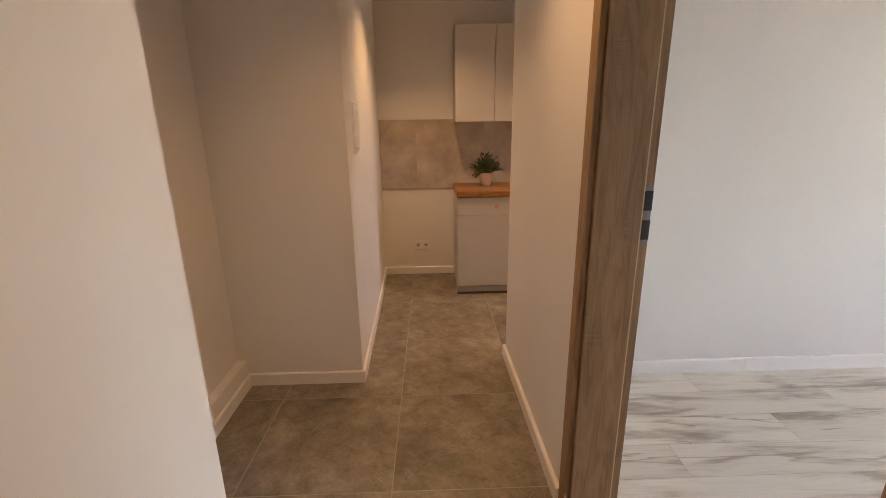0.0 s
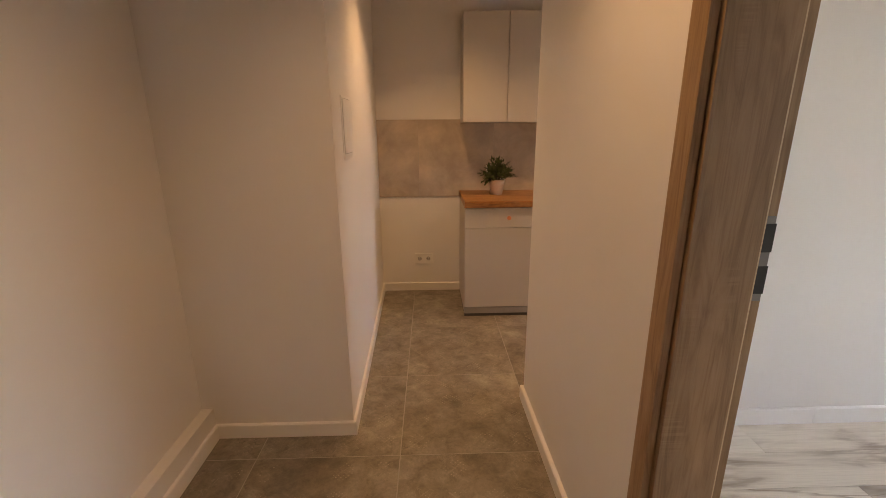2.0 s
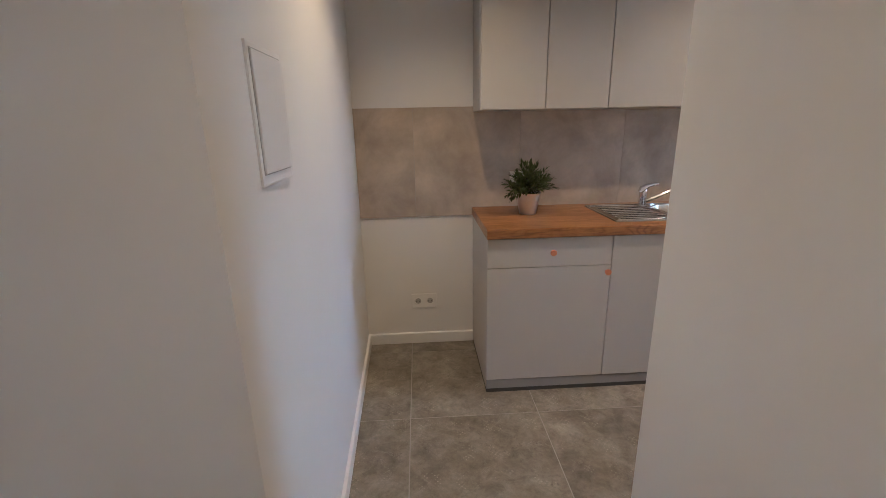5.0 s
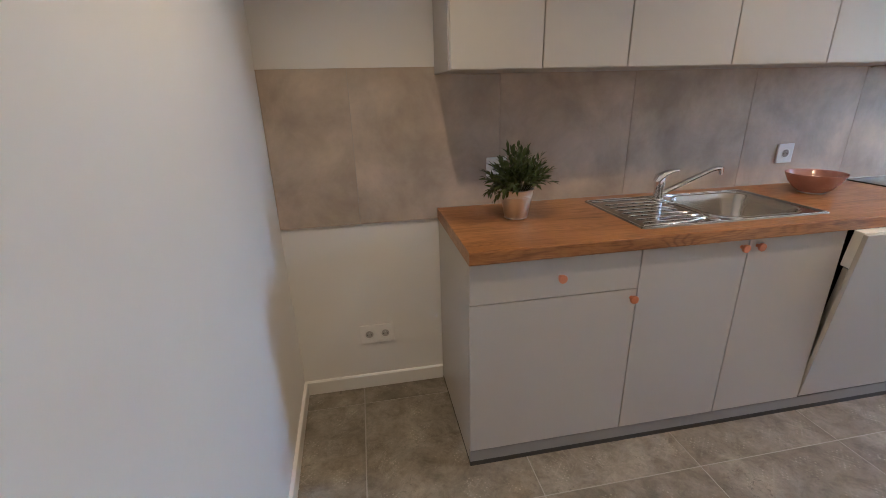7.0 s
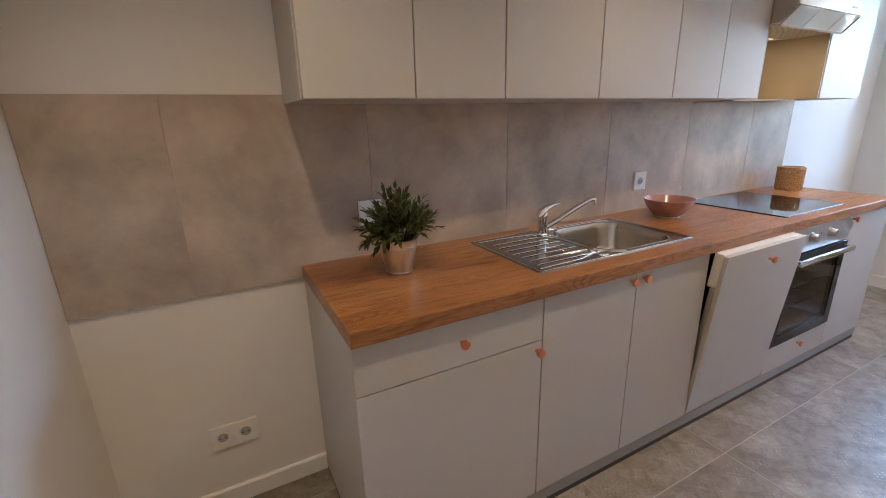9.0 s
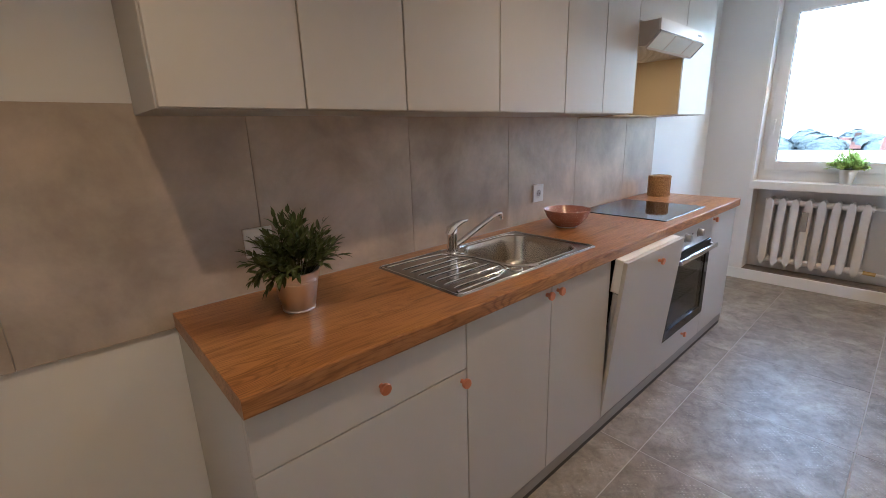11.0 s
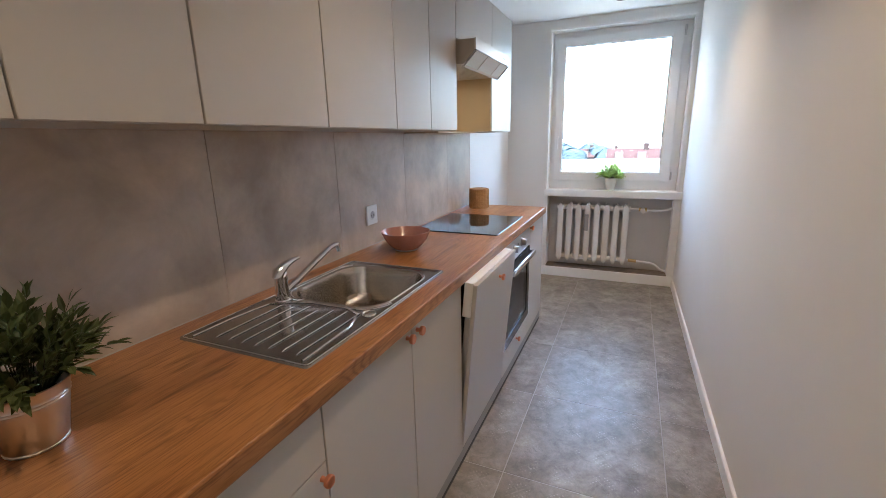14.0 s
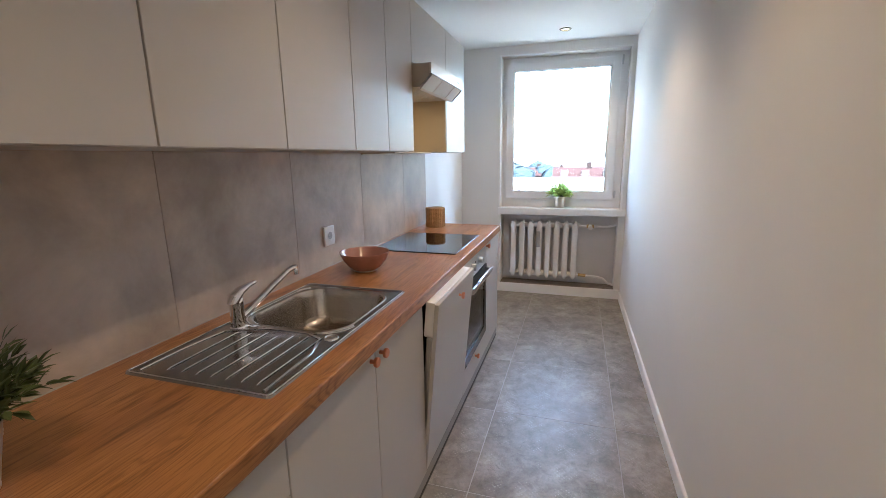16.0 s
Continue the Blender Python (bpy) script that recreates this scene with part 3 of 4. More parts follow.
for hz, hh in ((2.23, 0.085), (1.0, 0.07)):
    part("hinge", rod(bmesh.new(), (4.812, 2.892, hz), (4.812, 2.892, hz + hh), 0.009, seg=12), M_ALU, win, "grey metal hinge", True)
# white corner profile round the reveal
bm = bmesh.new()
box(bm, XE - 0.006, XE - 0.0005, WY1 - 0.001, WY1 + 0.014, 0.90, WZ1 + 0.014, 0.001)
box(bm, XE - 0.006, XE - 0.0005, WY0 - 0.014, WY0 + 0.001, 0.90, WZ1 + 0.014, 0.001)
box(bm, XE - 0.0055, XE - 0.0005, WY0 + 0.001, WY1 - 0.001, WZ1 - 0.001, WZ1 + 0.014, 0.001)
structure("window_trim", bm, M_TRIM, "thin white profile round the window reveal", "trim")
structure("window_sill", boxed(XE - 0.03, 4.84, 2.775, 4.02, 0.832, 0.898, 0.006, 2), M_TRIM, "thick white window sill board", "sill")

# ---- outdoors ----
GZ = -11.5
# Ground is paled so that it blows out white like horizon haze
bm = bmesh.new()
box(bm, 5.3, 2500, -1500, 1500, GZ - 1, GZ)
structure("ground", bm, paint("far_ground", (0.30, 0.30, 0.26), 0.9, 0.3), "grey-green ground far below the window", "ground")
# Haze is put into the colours: roofs pinkish, leaves blue-grey
M_REDROOF = paint("hazy_red_roof", (0.046, 0.029, 0.028), 0.8, 0.25)
M_RENDER = paint("pale_render", (0.028, 0.021, 0.02), 0.8, 0.12)
M_FLATROOF = paint("pale_flat_roof", (0.3, 0.3, 0.29), 0.8, 0.15)
M_DORMER = paint("dormer_render", (0.055, 0.046, 0.044), 0.8, 0.15)
M_DARKPANE = mat("dark_window", (0.06, 0.08, 0.11), 0.15)
M_FARLEAF = leaf("hazy_far_foliage", (0.041, 0.056, 0.066), (0.044, 0.060, 0.070))
for m in (M_FARLEAF, M_REDROOF, M_RENDER):
    m.node_tree.nodes["Principled BSDF"].inputs["Specular IOR Level"].default_value = 0.0


def house(x, y, w, dpt, eave, ridge, wall_m, label):
    h = thing("house", (x, y, GZ), label, "house", "houses beyond the window")
    part("wall", boxed(x - dpt / 2, x + dpt / 2, y - w / 2, y + w / 2, GZ, eave), wall_m, h)
    bm = bmesh.new()
    prism(bm, [(x - dpt / 2 - 0.5, eave), (x + dpt / 2 + 0.5, eave), (x, ridge)], "y", y - w / 2 - 0.4, y + w / 2 + 0.4)
    roof = part("roof", bm, M_REDROOF, h, "red tiled pitched roof")
    part("chimney", boxed(x - 0.9, x + 0.1, y + w * 0.2, y + w * 0.2 + 1.2, eave, ridge + 1.2), wall_m, roof)
    part("chimney", boxed(x - 0.9, x + 0.1, y - w * 0.25, y - w * 0.25 + 1.0, eave, ridge + 0.9), wall_m, roof)
    for i in range(int(w / 5)):
        yy = y - w / 2 + (i + 0.5) * w / int(w / 5)
        dm = part("dormer", boxed(x - dpt * 0.42, x - 1.0, yy - 0.9, yy + 0.9, eave + 0.2, eave + (ridge - eave) * 0.72), M_DORMER, roof, "pale dormer")
    k = int(w / 3.2)
    for i in range(k):
        yy = y - w / 2 + (i + 0.5) * w / k
        for zz in (eave - 2.3, eave - 5.3):
            part("window", boxed(x - dpt / 2 - 0.06, x - dpt / 2 + 0.02, yy - 0.6, yy + 0.6, zz, zz + 1.5), M_DARKPANE, h)
    return h


house(118, -6, 30, 12, -4.6, -1.7, M_RENDER, "long pale house with a red pitched roof")
house(96, -15.5, 14, 11, -4.2, -1.9, M_RENDER, "pale house with a red roof and chimneys")
house(150, 12, 16, 12, -5.0, -2.6, M_RENDER, "pale house with a red roof among trees")
flat = thing("flat_roofed_building", (46, 6, GZ), "low building with a pale flat roof", "building")
part("wall", boxed(38, 54, -14, 40, GZ, -1.6), M_RENDER, flat)
part("roof", boxed(37.6, 54.4, -14.4, 40.4, -1.6, -1.2), M_FLATROOF, flat)


def far_tree(x, y, h, r, seed):
    rnd = random.Random(seed)
    t = thing("tree", (x, y, GZ), "broad leafy tree far beyond the window", "tree", "trees beyond the window")
    part("trunk", rod(bmesh.new(), (x, y, GZ), (x, y, GZ + h * 0.6), 0.35, 0.15, 8), M_STEM, t)
    bm = bmesh.new()
    core = bmesh.ops.create_icosphere(bm, subdivisions=3, radius=1.0)["verts"]
    for w in core:
        lump = 0.90 + 0.12 * math.sin(5 * w.co.x + seed) * math.sin(4 * w.co.z) + rnd.uniform(-0.02, 0.02)
        w.co = Vector((x + w.co.x * r * lump, y + w.co.y * r * lump, GZ + h * 0.62 + w.co.z * h * 0.36 * lump))
    for i in range(1200):
        a, b = rnd.uniform(0, 6.283), rnd.uniform(-1, 1)
        d = Vector((math.cos(a) * math.sqrt(1 - b * b), math.sin(a) * math.sqrt(1 - b * b), b))
        lump = 0.90 + 0.12 * math.sin(5 * d.x + seed) * math.sin(4 * d.z) + rnd.uniform(-0.02, 0.05)
        c = Vector((x + d.x * r * lump, y + d.y * r * lump, GZ + h * 0.62 + d.z * h * 0.36 * lump))
        s = rnd.uniform(0.3, 0.75)
        outward = Vector((c.x - x, c.y - y, c.z - GZ - h * 0.62)).normalized()
        e = (outward + Vector((rnd.uniform(-0.12, 0.12), rnd.uniform(-0.12, 0.12), rnd.uniform(-0.12, 0.12)))).to_track_quat("Z", "Y").to_matrix()
        vs = [bm.verts.new(c + e @ Vector(p) * s) for p in ((-1, 0, 0), (0, -0.7, 0.2), (1, 0, 0), (0, 0.7, 0.2))]
        bm.faces.new(vs)
    part("crown", bm, M_FARLEAF, t)


for i in range(11):
    far_tree(140 + (i % 3) * 9, 10 + i * 3.4, 9.6 + (i * 37 % 11) * 0.2, 4.2, i)
for i in range(8):
    far_tree(168 + (i % 2) * 10, -30 + i * 6.5, 7.0 + (i * 53 % 7) * 0.2, 4.4, i + 40)

# ---- downlights ----
for sx, sy in SPOTS:
    dl = thing("ceiling_spotlight", (sx, sy, CEIL), "small recessed ceiling spotlight with a dark metal ring", "spotlight", "recessed ceiling spotlights")
    part("trim_ring", lathe(bmesh.new(), [(0.031, -0.001), (0.031, -0.007), (0.044, -0.006), (0.050, -0.0005), (0.031, -0.001)], (sx, sy, CEIL), 28), M_RING, dl, "dark metal ring", True)
    part("bulb", lathe(bmesh.new(), [(0, -0.0025), (0.030, -0.0025)], (sx, sy, CEIL), 24), M_BULB, dl, "lit warm bulb")

# ---- kitchen units ----
YF = 3.813


def knob(parent, x, z, y=YF, tilt=0.0):
    """A round copper knob that stands out of a front."""
    bm = bmesh.new()
    prof = [(0, 0), (0.007, 0), (0.006, 0.012), (0.0145, 0.016), (0.0155, 0.019), (0.0155, 0.025), (0.0135, 0.027), (0, 0.027)]
    lathe(bm, prof, (0, 0, 0), 24)
    bmesh.ops.transform(bm, matrix=pose(x, y, z, 90 + tilt, 0, 0), verts=bm.verts)
    return part("knob", bm, M_COPPER, parent, "round copper knob", True)


def front(parent, x0, x1, z0, z1, y=YF, name="door"):
    return part(name, boxed(x0 + 0.0021, x1 - 0.0021, y, y + 0.018, z0 + 0.0018, z1 - 0.0018, 0.0012, 1), M_FRONT, parent)


ZB, ZT = 0.075, 0.851
base_group = "fitted base units under the worktop"
u = thing("drawer_cabinet", (0.63, 4.1, 0), "light grey base cabinet with a drawer above a door", "cabinet", base_group)
part("body", boxed(0.336, 0.9385, YF + 0.03, 4.395, ZB, ZT), M_GAPSHADE, u)
part("side_panel", boxed(0.318, 0.3355, YF + 0.0195, 4.395, 0.022, ZT, 0.001), M_FRONT, u)
part("side_seal", boxed(0.320, 0.334, YF + 0.0215, 4.394, 0.0, 0.0215), M_SEAL, u, "dark seal at the floor")
k = front(u, 0.3160, 0.94, 0.70, ZT - 0.002, name="drawer")
knob(k, 0.638, 0.777)
k = front(u, 0.3160, 0.94, ZB, 0.70)
knob(k, 0.918, 0.667)

u = thing("sink_cabinet", (1.37, 4.1, 0), "light grey base cabinet with two doors below the sink", "cabinet", base_group)
bm = bmesh.new()
box(bm, 0.9405, 0.957, YF + 0.02, 4.395, ZB, ZT)
box(bm, 1.785, 1.8015, YF + 0.02, 4.395, ZB, ZT)
box(bm, 0.957, 1.785, 4.38, 4.395, ZB, ZT)
box(bm, 0.957, 1.785, YF + 0.02, 4.38, ZB, ZB + 0.016)
part("body", bm, M_GAPSHADE, u)
k = front(u, 0.94, 1.372, ZB, ZT - 0.002)
knob(k, 1.341, 0.822)
k = front(u, 1.372, 1.803, ZB, ZT - 0.002)
knob(k, 1.407, 0.822)

u = thing("dishwasher", (2.11, 4.1, 0), "built-in dishwasher with its grey front ajar", "dishwasher")
# Tub boards are black: the shade inside is put into their colour
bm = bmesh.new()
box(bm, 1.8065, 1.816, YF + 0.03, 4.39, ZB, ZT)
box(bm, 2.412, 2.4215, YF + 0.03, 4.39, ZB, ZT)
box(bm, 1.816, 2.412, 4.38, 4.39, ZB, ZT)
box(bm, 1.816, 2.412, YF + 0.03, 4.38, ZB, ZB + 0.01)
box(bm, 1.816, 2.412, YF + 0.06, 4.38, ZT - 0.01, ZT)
part("tub", bm, M_BLACK, u, "dishwasher inside, coloured black for its shade")
TIP = 5.2


def tipped(bm):
    """Lean a shape forwards about the dishwasher's hinge."""
    bmesh.ops.transform(bm, matrix=Matrix.Translation((0, YF, 0.09)) @ pose(0, 0, 0, TIP, 0, 0) @ Matrix.Translation((0, -YF, -0.09)), verts=bm.verts)
    return bm


k = part("door", tipped(boxed(1.8065, 2.418, YF, YF + 0.018, 0.080, 0.848, 0.0012, 1)), M_FRONT, u)
part("inner_door", tipped(boxed(1.814, 2.410, YF + 0.0185, YF + 0.058, 0.70, 0.850, 0.004, 2)), M_PLASTIC, u, "white plastic top of the inner door")
part("inner_panel", tipped(boxed(1.814, 2.410, YF + 0.0185, YF + 0.046, 0.11, 0.698, 0.003, 1)), M_ALU, u, "metal inner door panel")
bm = bmesh.new()
lathe(bm, [(0, 0), (0.007, 0), (0.006, 0.012), (0.0145, 0.016), (0.0155, 0.019), (0.0155, 0.025), (0.0135, 0.027), (0, 0.027)], (0, 0, 0), 24)
bmesh.ops.transform(bm, matrix=pose(2.13, YF, 0.79, 90, 0, 0), verts=bm.verts)
part("knob", tipped(bm), M_COPPER, k, "round copper knob", True)

u = thing("oven", (2.74, 4.1, 0), "built-in oven with dark glass door and metal controls", "oven")
OX0, OX1 = 2.424, 3.050
bm = bmesh.new()
box(bm, OX0 + 0.002, OX0 + 0.055, YF + 0.022, 4.37, ZB, ZT)
box(bm, OX1 - 0.055, OX1 - 0.002, YF + 0.022, 4.37, ZB, ZT)
box(bm, OX0 + 0.055, OX1 - 0.055, YF + 0.022, 4.37, ZB, 0.275)
box(bm, OX0 + 0.055, OX1 - 0.055, YF + 0.022, 4.37, 0.645, ZT)
box(bm, OX0 + 0.002, OX1 - 0.002, 4.37, 4.39, ZB, ZT)
part("body", bm, M_CAVITY, u, "grey enamelled oven cavity")
for rz in (0.40, 0.51):
    bm = bmesh.new()
    for i in range(13):
        rx = OX0 + 0.075 + i * 0.0397
        rod(bm, (rx, YF + 0.04, rz), (rx, 4.35, rz), 0.0022, seg=6)
    for ry in (YF + 0.04, YF + 0.20, 4.35):
        rod(bm, (OX0 + 0.056, ry, rz - 0.002), (OX1 - 0.056, ry, rz - 0.002), 0.0032, seg=8)
    part("oven_rack", bm, M_CHROME, u, "wire oven rack", True)
k = front(u, OX0, OX1, ZB, 0.226, name="drawer")
knob(k, 2.745, 0.181)
bm = bmesh.new()
box(bm, OX0 + 0.003, OX0 + 0.062, YF - 0.008, YF + 0.02, 0.230, 0.716, 0.002, 1)
box(bm, OX1 - 0.062, OX1 - 0.003, YF - 0.008, YF + 0.02, 0.230, 0.716, 0.002, 1)
box(bm, OX0 + 0.0615, OX1 - 0.0615, YF - 0.0078, YF + 0.02, 0.230, 0.285)
box(bm, OX0 + 0.0615, OX1 - 0.0615, YF - 0.0078, YF + 0.02, 0.632, 0.716)
k = part("oven_door", bm, M_OVENGLASS, u, "black glass oven door")
w = part("inner_window", boxed(OX0 + 0.060, OX1 - 0.060, YF - 0.004, YF + 0.002, 0.283, 0.634), M_OVENWIN, k, "smoked oven window")
w.visible_shadow = False
# Flat black band stands in for the shaded recess behind the handle
part("handle_recess_shade", boxed(OX0 + 0.003, OX1 - 0.003, YF - 0.0098, YF - 0.0083, 0.650, 0.714), M_BLACK, k, "black band in place of a shaded handle recess")
bm = bmesh.new()
box(bm, OX0 + 0.04, OX1 - 0.035, YF - 0.058, YF - 0.042, 0.678, 0.704, 0.004, 2)
box(bm, OX0 + 0.045, OX0 + 0.065, YF - 0.044, YF - 0.008, 0.681, 0.701, 0.002)
box(bm, OX1 - 0.06, OX1 - 0.04, YF - 0.044, YF - 0.008, 0.681, 0.701, 0.002)
part("handle", bm, M_CHROME, k, "bright metal bar handle", True)
c = part("control_panel", boxed(OX0 + 0.003, OX1 - 0.003, YF - 0.006, YF + 0.02, 0.722, ZT - 0.003, 0.002, 1), M_ALU, u, "brushed metal control panel")
for kx in (2.625, 2.815):
    bm = bmesh.new()
    lathe(bm, [(0, 0), (0.026, 0), (0.026, 0.004), (0.021, 0.006), (0.0195, 0.026), (0.017, 0.029), (0, 0.029)], (0, 0, 0), 24)
    bmesh.ops.transform(bm, matrix=pose(kx, YF - 0.006, 0.792, 90, 0, 0), verts=bm.verts)
    part("dial", bm, M_DIAL, c, "metal dial", True)
part("indicator", rod(bmesh.new(), (2.72, YF - 0.009, 0.80), (2.72, YF - 0.005, 0.80), 0.005, seg=12), M_BLACK, c, "small dark indicator")

u = thing("end_cabinet", (3.29, 4.1, 0), "narrow light grey base cabinet at the end of the row", "cabinet", base_group)
part("body", boxed(OX1 + 0.001, 3.509, YF + 0.03, 4.395, ZB, ZT), M_GAPSHADE, u)
part("side_panel", boxed(3.5095, 3.5275, YF + 0.0005, 4.395, 0.022, ZT, 0.001), M_FRONT, u)
k = front(u, OX1, 3.509, ZB, ZT - 0.002)
knob(k, 3.078, 0.826)

u = thing("plinth", (1.9, YF, 0), "grey kick board below the base units", "plinth")
part("board", boxed(0.3180, 3.509, YF + 0.003, YF + 0.019, 0.022, ZB - 0.002, 0.001), M_PLINTH, u)
part("seal", boxed(0.3190, 3.509, YF + 0.004, YF + 0.020, 0.0, 0.0218), M_SEAL, u, "dark rubber lip at the floor")

# worktop with the cut-out for the sink
WTX0, WTX1 = 0.314, 3.533
u = thing("worktop", (1.9, 4.1, ZT), "long oak worktop with warm brown grain", "worktop")
bm = bmesh.new()
prism(bm, [(3.90, 0.852), (3.900, 0.900), (3.801, 0.900), (3.7975, 0.8985), (3.796, 0.895), (3.796, 0.857), (3.7975, 0.8535), (3.801, 0.852)], "x", WTX0, WTX1)
part("front_edge", bm, M_OAK, u)
bm = bmesh.new()
box(bm, WTX0, 1.00, 3.90, 4.392, 0.852, 0.900)
box(bm, 1.76, WTX1, 3.90, 4.392, 0.852, 0.900)
box(bm, 1.00, 1.76, 4.30, 4.392, 0.852, 0.900)
part("slab", bm, M_OAK, u)
solid("sealant_strip", boxed(WTX0, WTX1, 4.3915, 4.3975, 0.896, 0.9018, 0.001), M_GROUT, "thin pale sealant bead behind the worktop", "sealant")

# ---- sink and tap ----
u = thing("sink", (1.38, 4.1, 0.9), "stainless steel sink with a ribbed drainer", "sink")
SX0, SX1, SY0, SY1, SZ = 0.977, 1.782, 3.88, 4.322, 0.9035


def rounded(x0, x1, y0, y1, r, seg=8):
    out = []
    for cx, cy, a0 in ((x1 - r, y1 - r, 0), (x0 + r, y1 - r, 90), (x0 + r, y0 + r, 180), (x1 - r, y0 + r, 270)):
        for i in range(seg + 1):
            a = radians(a0 + 90 * i / seg)
            out.append((cx + r * math.cos(a), cy + r * math.sin(a)))
    return out


def loft(bm, rings, close=False):
    vs = [[bm.verts.new(p) for p in ring] for ring in rings]
    for a, b in zip(vs, vs[1:]):
        for i in range(len(a)):
            j = (i + 1) % len(a)
            bm.faces.new((a[i], a[j], b[j], b[i]))
    if close:
        bm.faces.new(vs[-1])
    bmesh.ops.recalc_face_normals(bm, faces=bm.faces)
    return bm


BX0, BX1, BY0, BY1 = 1.338, 1.742, 3.918, 4.292


def ring_at(grow, r, z, outer=False):
    if outer:
        return [(x, y, z) for x, y in rounded(SX0 + grow, SX1 - grow, SY0 + grow, SY1 - grow, r)]
    return [(x, y, z) for x, y in rounded(BX0 + grow, BX1 - grow, BY0 + grow, BY1 - grow, r)]


bm = bmesh.new()
loft(bm, [ring_at(0, 0.012, 0.9005, True), ring_at(0.002, 0.012, SZ + 0.002, True), ring_at(0.012, 0.012, SZ + 0.002, True), ring_at(0.018, 0.014, SZ - 0.001, True), ring_at(-0.006, 0.10, SZ - 0.001)])
part("rim", bm, M_STEEL, u)
bm = bmesh.new()
loft(bm, [ring_at(-0.006, 0.10, SZ - 0.001), ring_at(-0.002, 0.10, SZ + 0.0015), ring_at(0.004, 0.098, SZ - 0.002), ring_at(0.012, 0.09, SZ - 0.03), ring_at(0.02, 0.085, SZ - 0.11), ring_at(0.032, 0.08, SZ - 0.135), ring_at(0.06, 0.06, SZ - 0.148), ring_at(0.10, 0.04, SZ - 0.152)], True)
part("bowl", bm, M_BASIN, u, "deep steel bowl", True)
# Brighter chrome on the sink's edges and ribs stands in for their glints
bm = bmesh.new()
lip = ring_at(0.007, 0.012, SZ + 0.0022, True)
tube(bm, lip + lip[:1], 0.0021, 8)
part("rim_edge", bm, M_CHROME, u, "bright raised rim", True)
part("drain", lathe(bmesh.new(), [(0, 0.001), (0.02, 0.001), (0.03, 0.003), (0.042, 0.003), (0.045, 0)], (1.54, 4.095, SZ - 0.1515), 32), M_CHROME, u, "round drain", True)
for grow in (-0.012, -0.020):
    bm = bmesh.new()
    ridge = ring_at(grow, 0.105, SZ - 0.0005)
    tube(bm, ridge[4:26], 0.0026, 8)
    part("bowl_ridge", bm, M_CHROME, u, "", True)
for i in range(7):
    yy = 3.95 + i * 0.046
    xa, xb = 1.02, 1.30 - 0.018 * max(0, 1.5 - abs(i - 3)) - (0.03 if i > 4 else 0)
    bm = bmesh.new()
    tube(bm, [(xa, yy, SZ - 0.001), (xa + 0.012, yy, SZ + 0.0012), (xb - 0.012, yy, SZ + 0.0012), (xb, yy, SZ - 0.001)], [0.001, 0.0021, 0.0021, 0.001], 8)
    part("drainer_rib", bm, M_CHROME, u, "", True)
bm = bmesh.new()
arc = [(1.0, 4.293), (1.12, 4.293), (1.2, 4.285), (1.26, 4.275), (1.300, 4.20), (1.318, 4.15), (1.32, 4.02), (1.29, 3.955), (1.2, 3.922), (1.0, 3.915)]
tube(bm, [(a, b, SZ) for a, b in arc], 0.0036, 8)
part("drainer_edge", bm, M_CHROME, u, "", True)
part("waste_cap", lathe(bmesh.new(), [(0, 0.0035), (0.013, 0.0035), (0.015, 0.0022), (0.018, 0.0045), (0.021, 0.004), (0.023, 0.0)], (1.305, 3.925, SZ - 0.001), 28), M_CHROME, u, "round chrome cap", True)

u.location += Vector((-0.004, -0.008, 0))     # moved slightly to fit the camera's view

u = thing("kitchen_tap", (1.295, 4.25, SZ), "chrome single-lever kitchen tap with a slanted spout", "tap")
part("body", lathe(bmesh.new(), [(0, 0), (0.026, 0), (0.026, 0.006), (0.0225, 0.01), (0.021, 0.05), (0.0225, 0.085), (0.022, 0.098), (0.016, 0.108), (0, 0.111)], (1.295, 4.25, SZ), 32), M_CHROME, u, "", True)
bm = bmesh.new()
tube(bm, [(1.285, 4.250, 0.988), (1.288, 4.248, 1.006), (1.312, 4.246, 1.020), (1.345, 4.243, 1.030), (1.375, 4.240, 1.033)], [0.020, 0.021, 0.015, 0.0095, 0.006], 16)
part("lever", bm, M_CHROME, u, "", True)
bm = bmesh.new()
tube(bm, [(1.305, 4.25, 0.932), (1.36, 4.248, 0.952), (1.47, 4.245, 0.998), (1.54, 4.242, 1.026), (1.565, 4.241, 1.031), (1.585, 4.240, 1.030)], [0.012, 0.0115, 0.011, 0.0105, 0.0105, 0.0105], 16)
part("spout", bm, M_CHROME, u, "", True)
part("aerator", rod(bmesh.new(), (1.585, 4.24, 1.034), (1.588, 4.24, 1.004), 0.0115, 0.011, 18), M_CHROME, u, "", True)
u.location += Vector((-0.004, -0.009, 0))

# ---- hob ----
u = thing("induction_hob", (2.75, 4.11, 0.9), "flat black glass hob set on the worktop", "hob")
part("glass", boxed(2.457, 3.045, 3.856, 4.365, 0.9005, 0.9065, 0.0015, 1), M_HOB, u)

# ---- upper units ----
YU, ZU0, ZU1 = 4.082, 1.450, 2.205
up_group = "fitted wall units above the worktop"


def wall_unit(x0, x1, seams, label):
    u = thing("wall_cabinet", ((x0 + x1) / 2, 4.25, ZU0), label, "cabinet", up_group)
    part("body", boxed(x0, x1, YU + 0.03, 4.398, ZU0, ZU1, 0.001), M_CARCASS, u)
    e = [x0, *seams, x1]
    for a, b in zip(e, e[1:]):
        front(u, a, b, ZU0, ZU1, YU)
    return u


wall_unit(0.321, 0.9725, (0.650,), "light grey handleless wall cabinet with two doors")
wall_unit(0.9735, 1.8265, (1.401,), "wide light grey handleless wall cabinet with two doors")
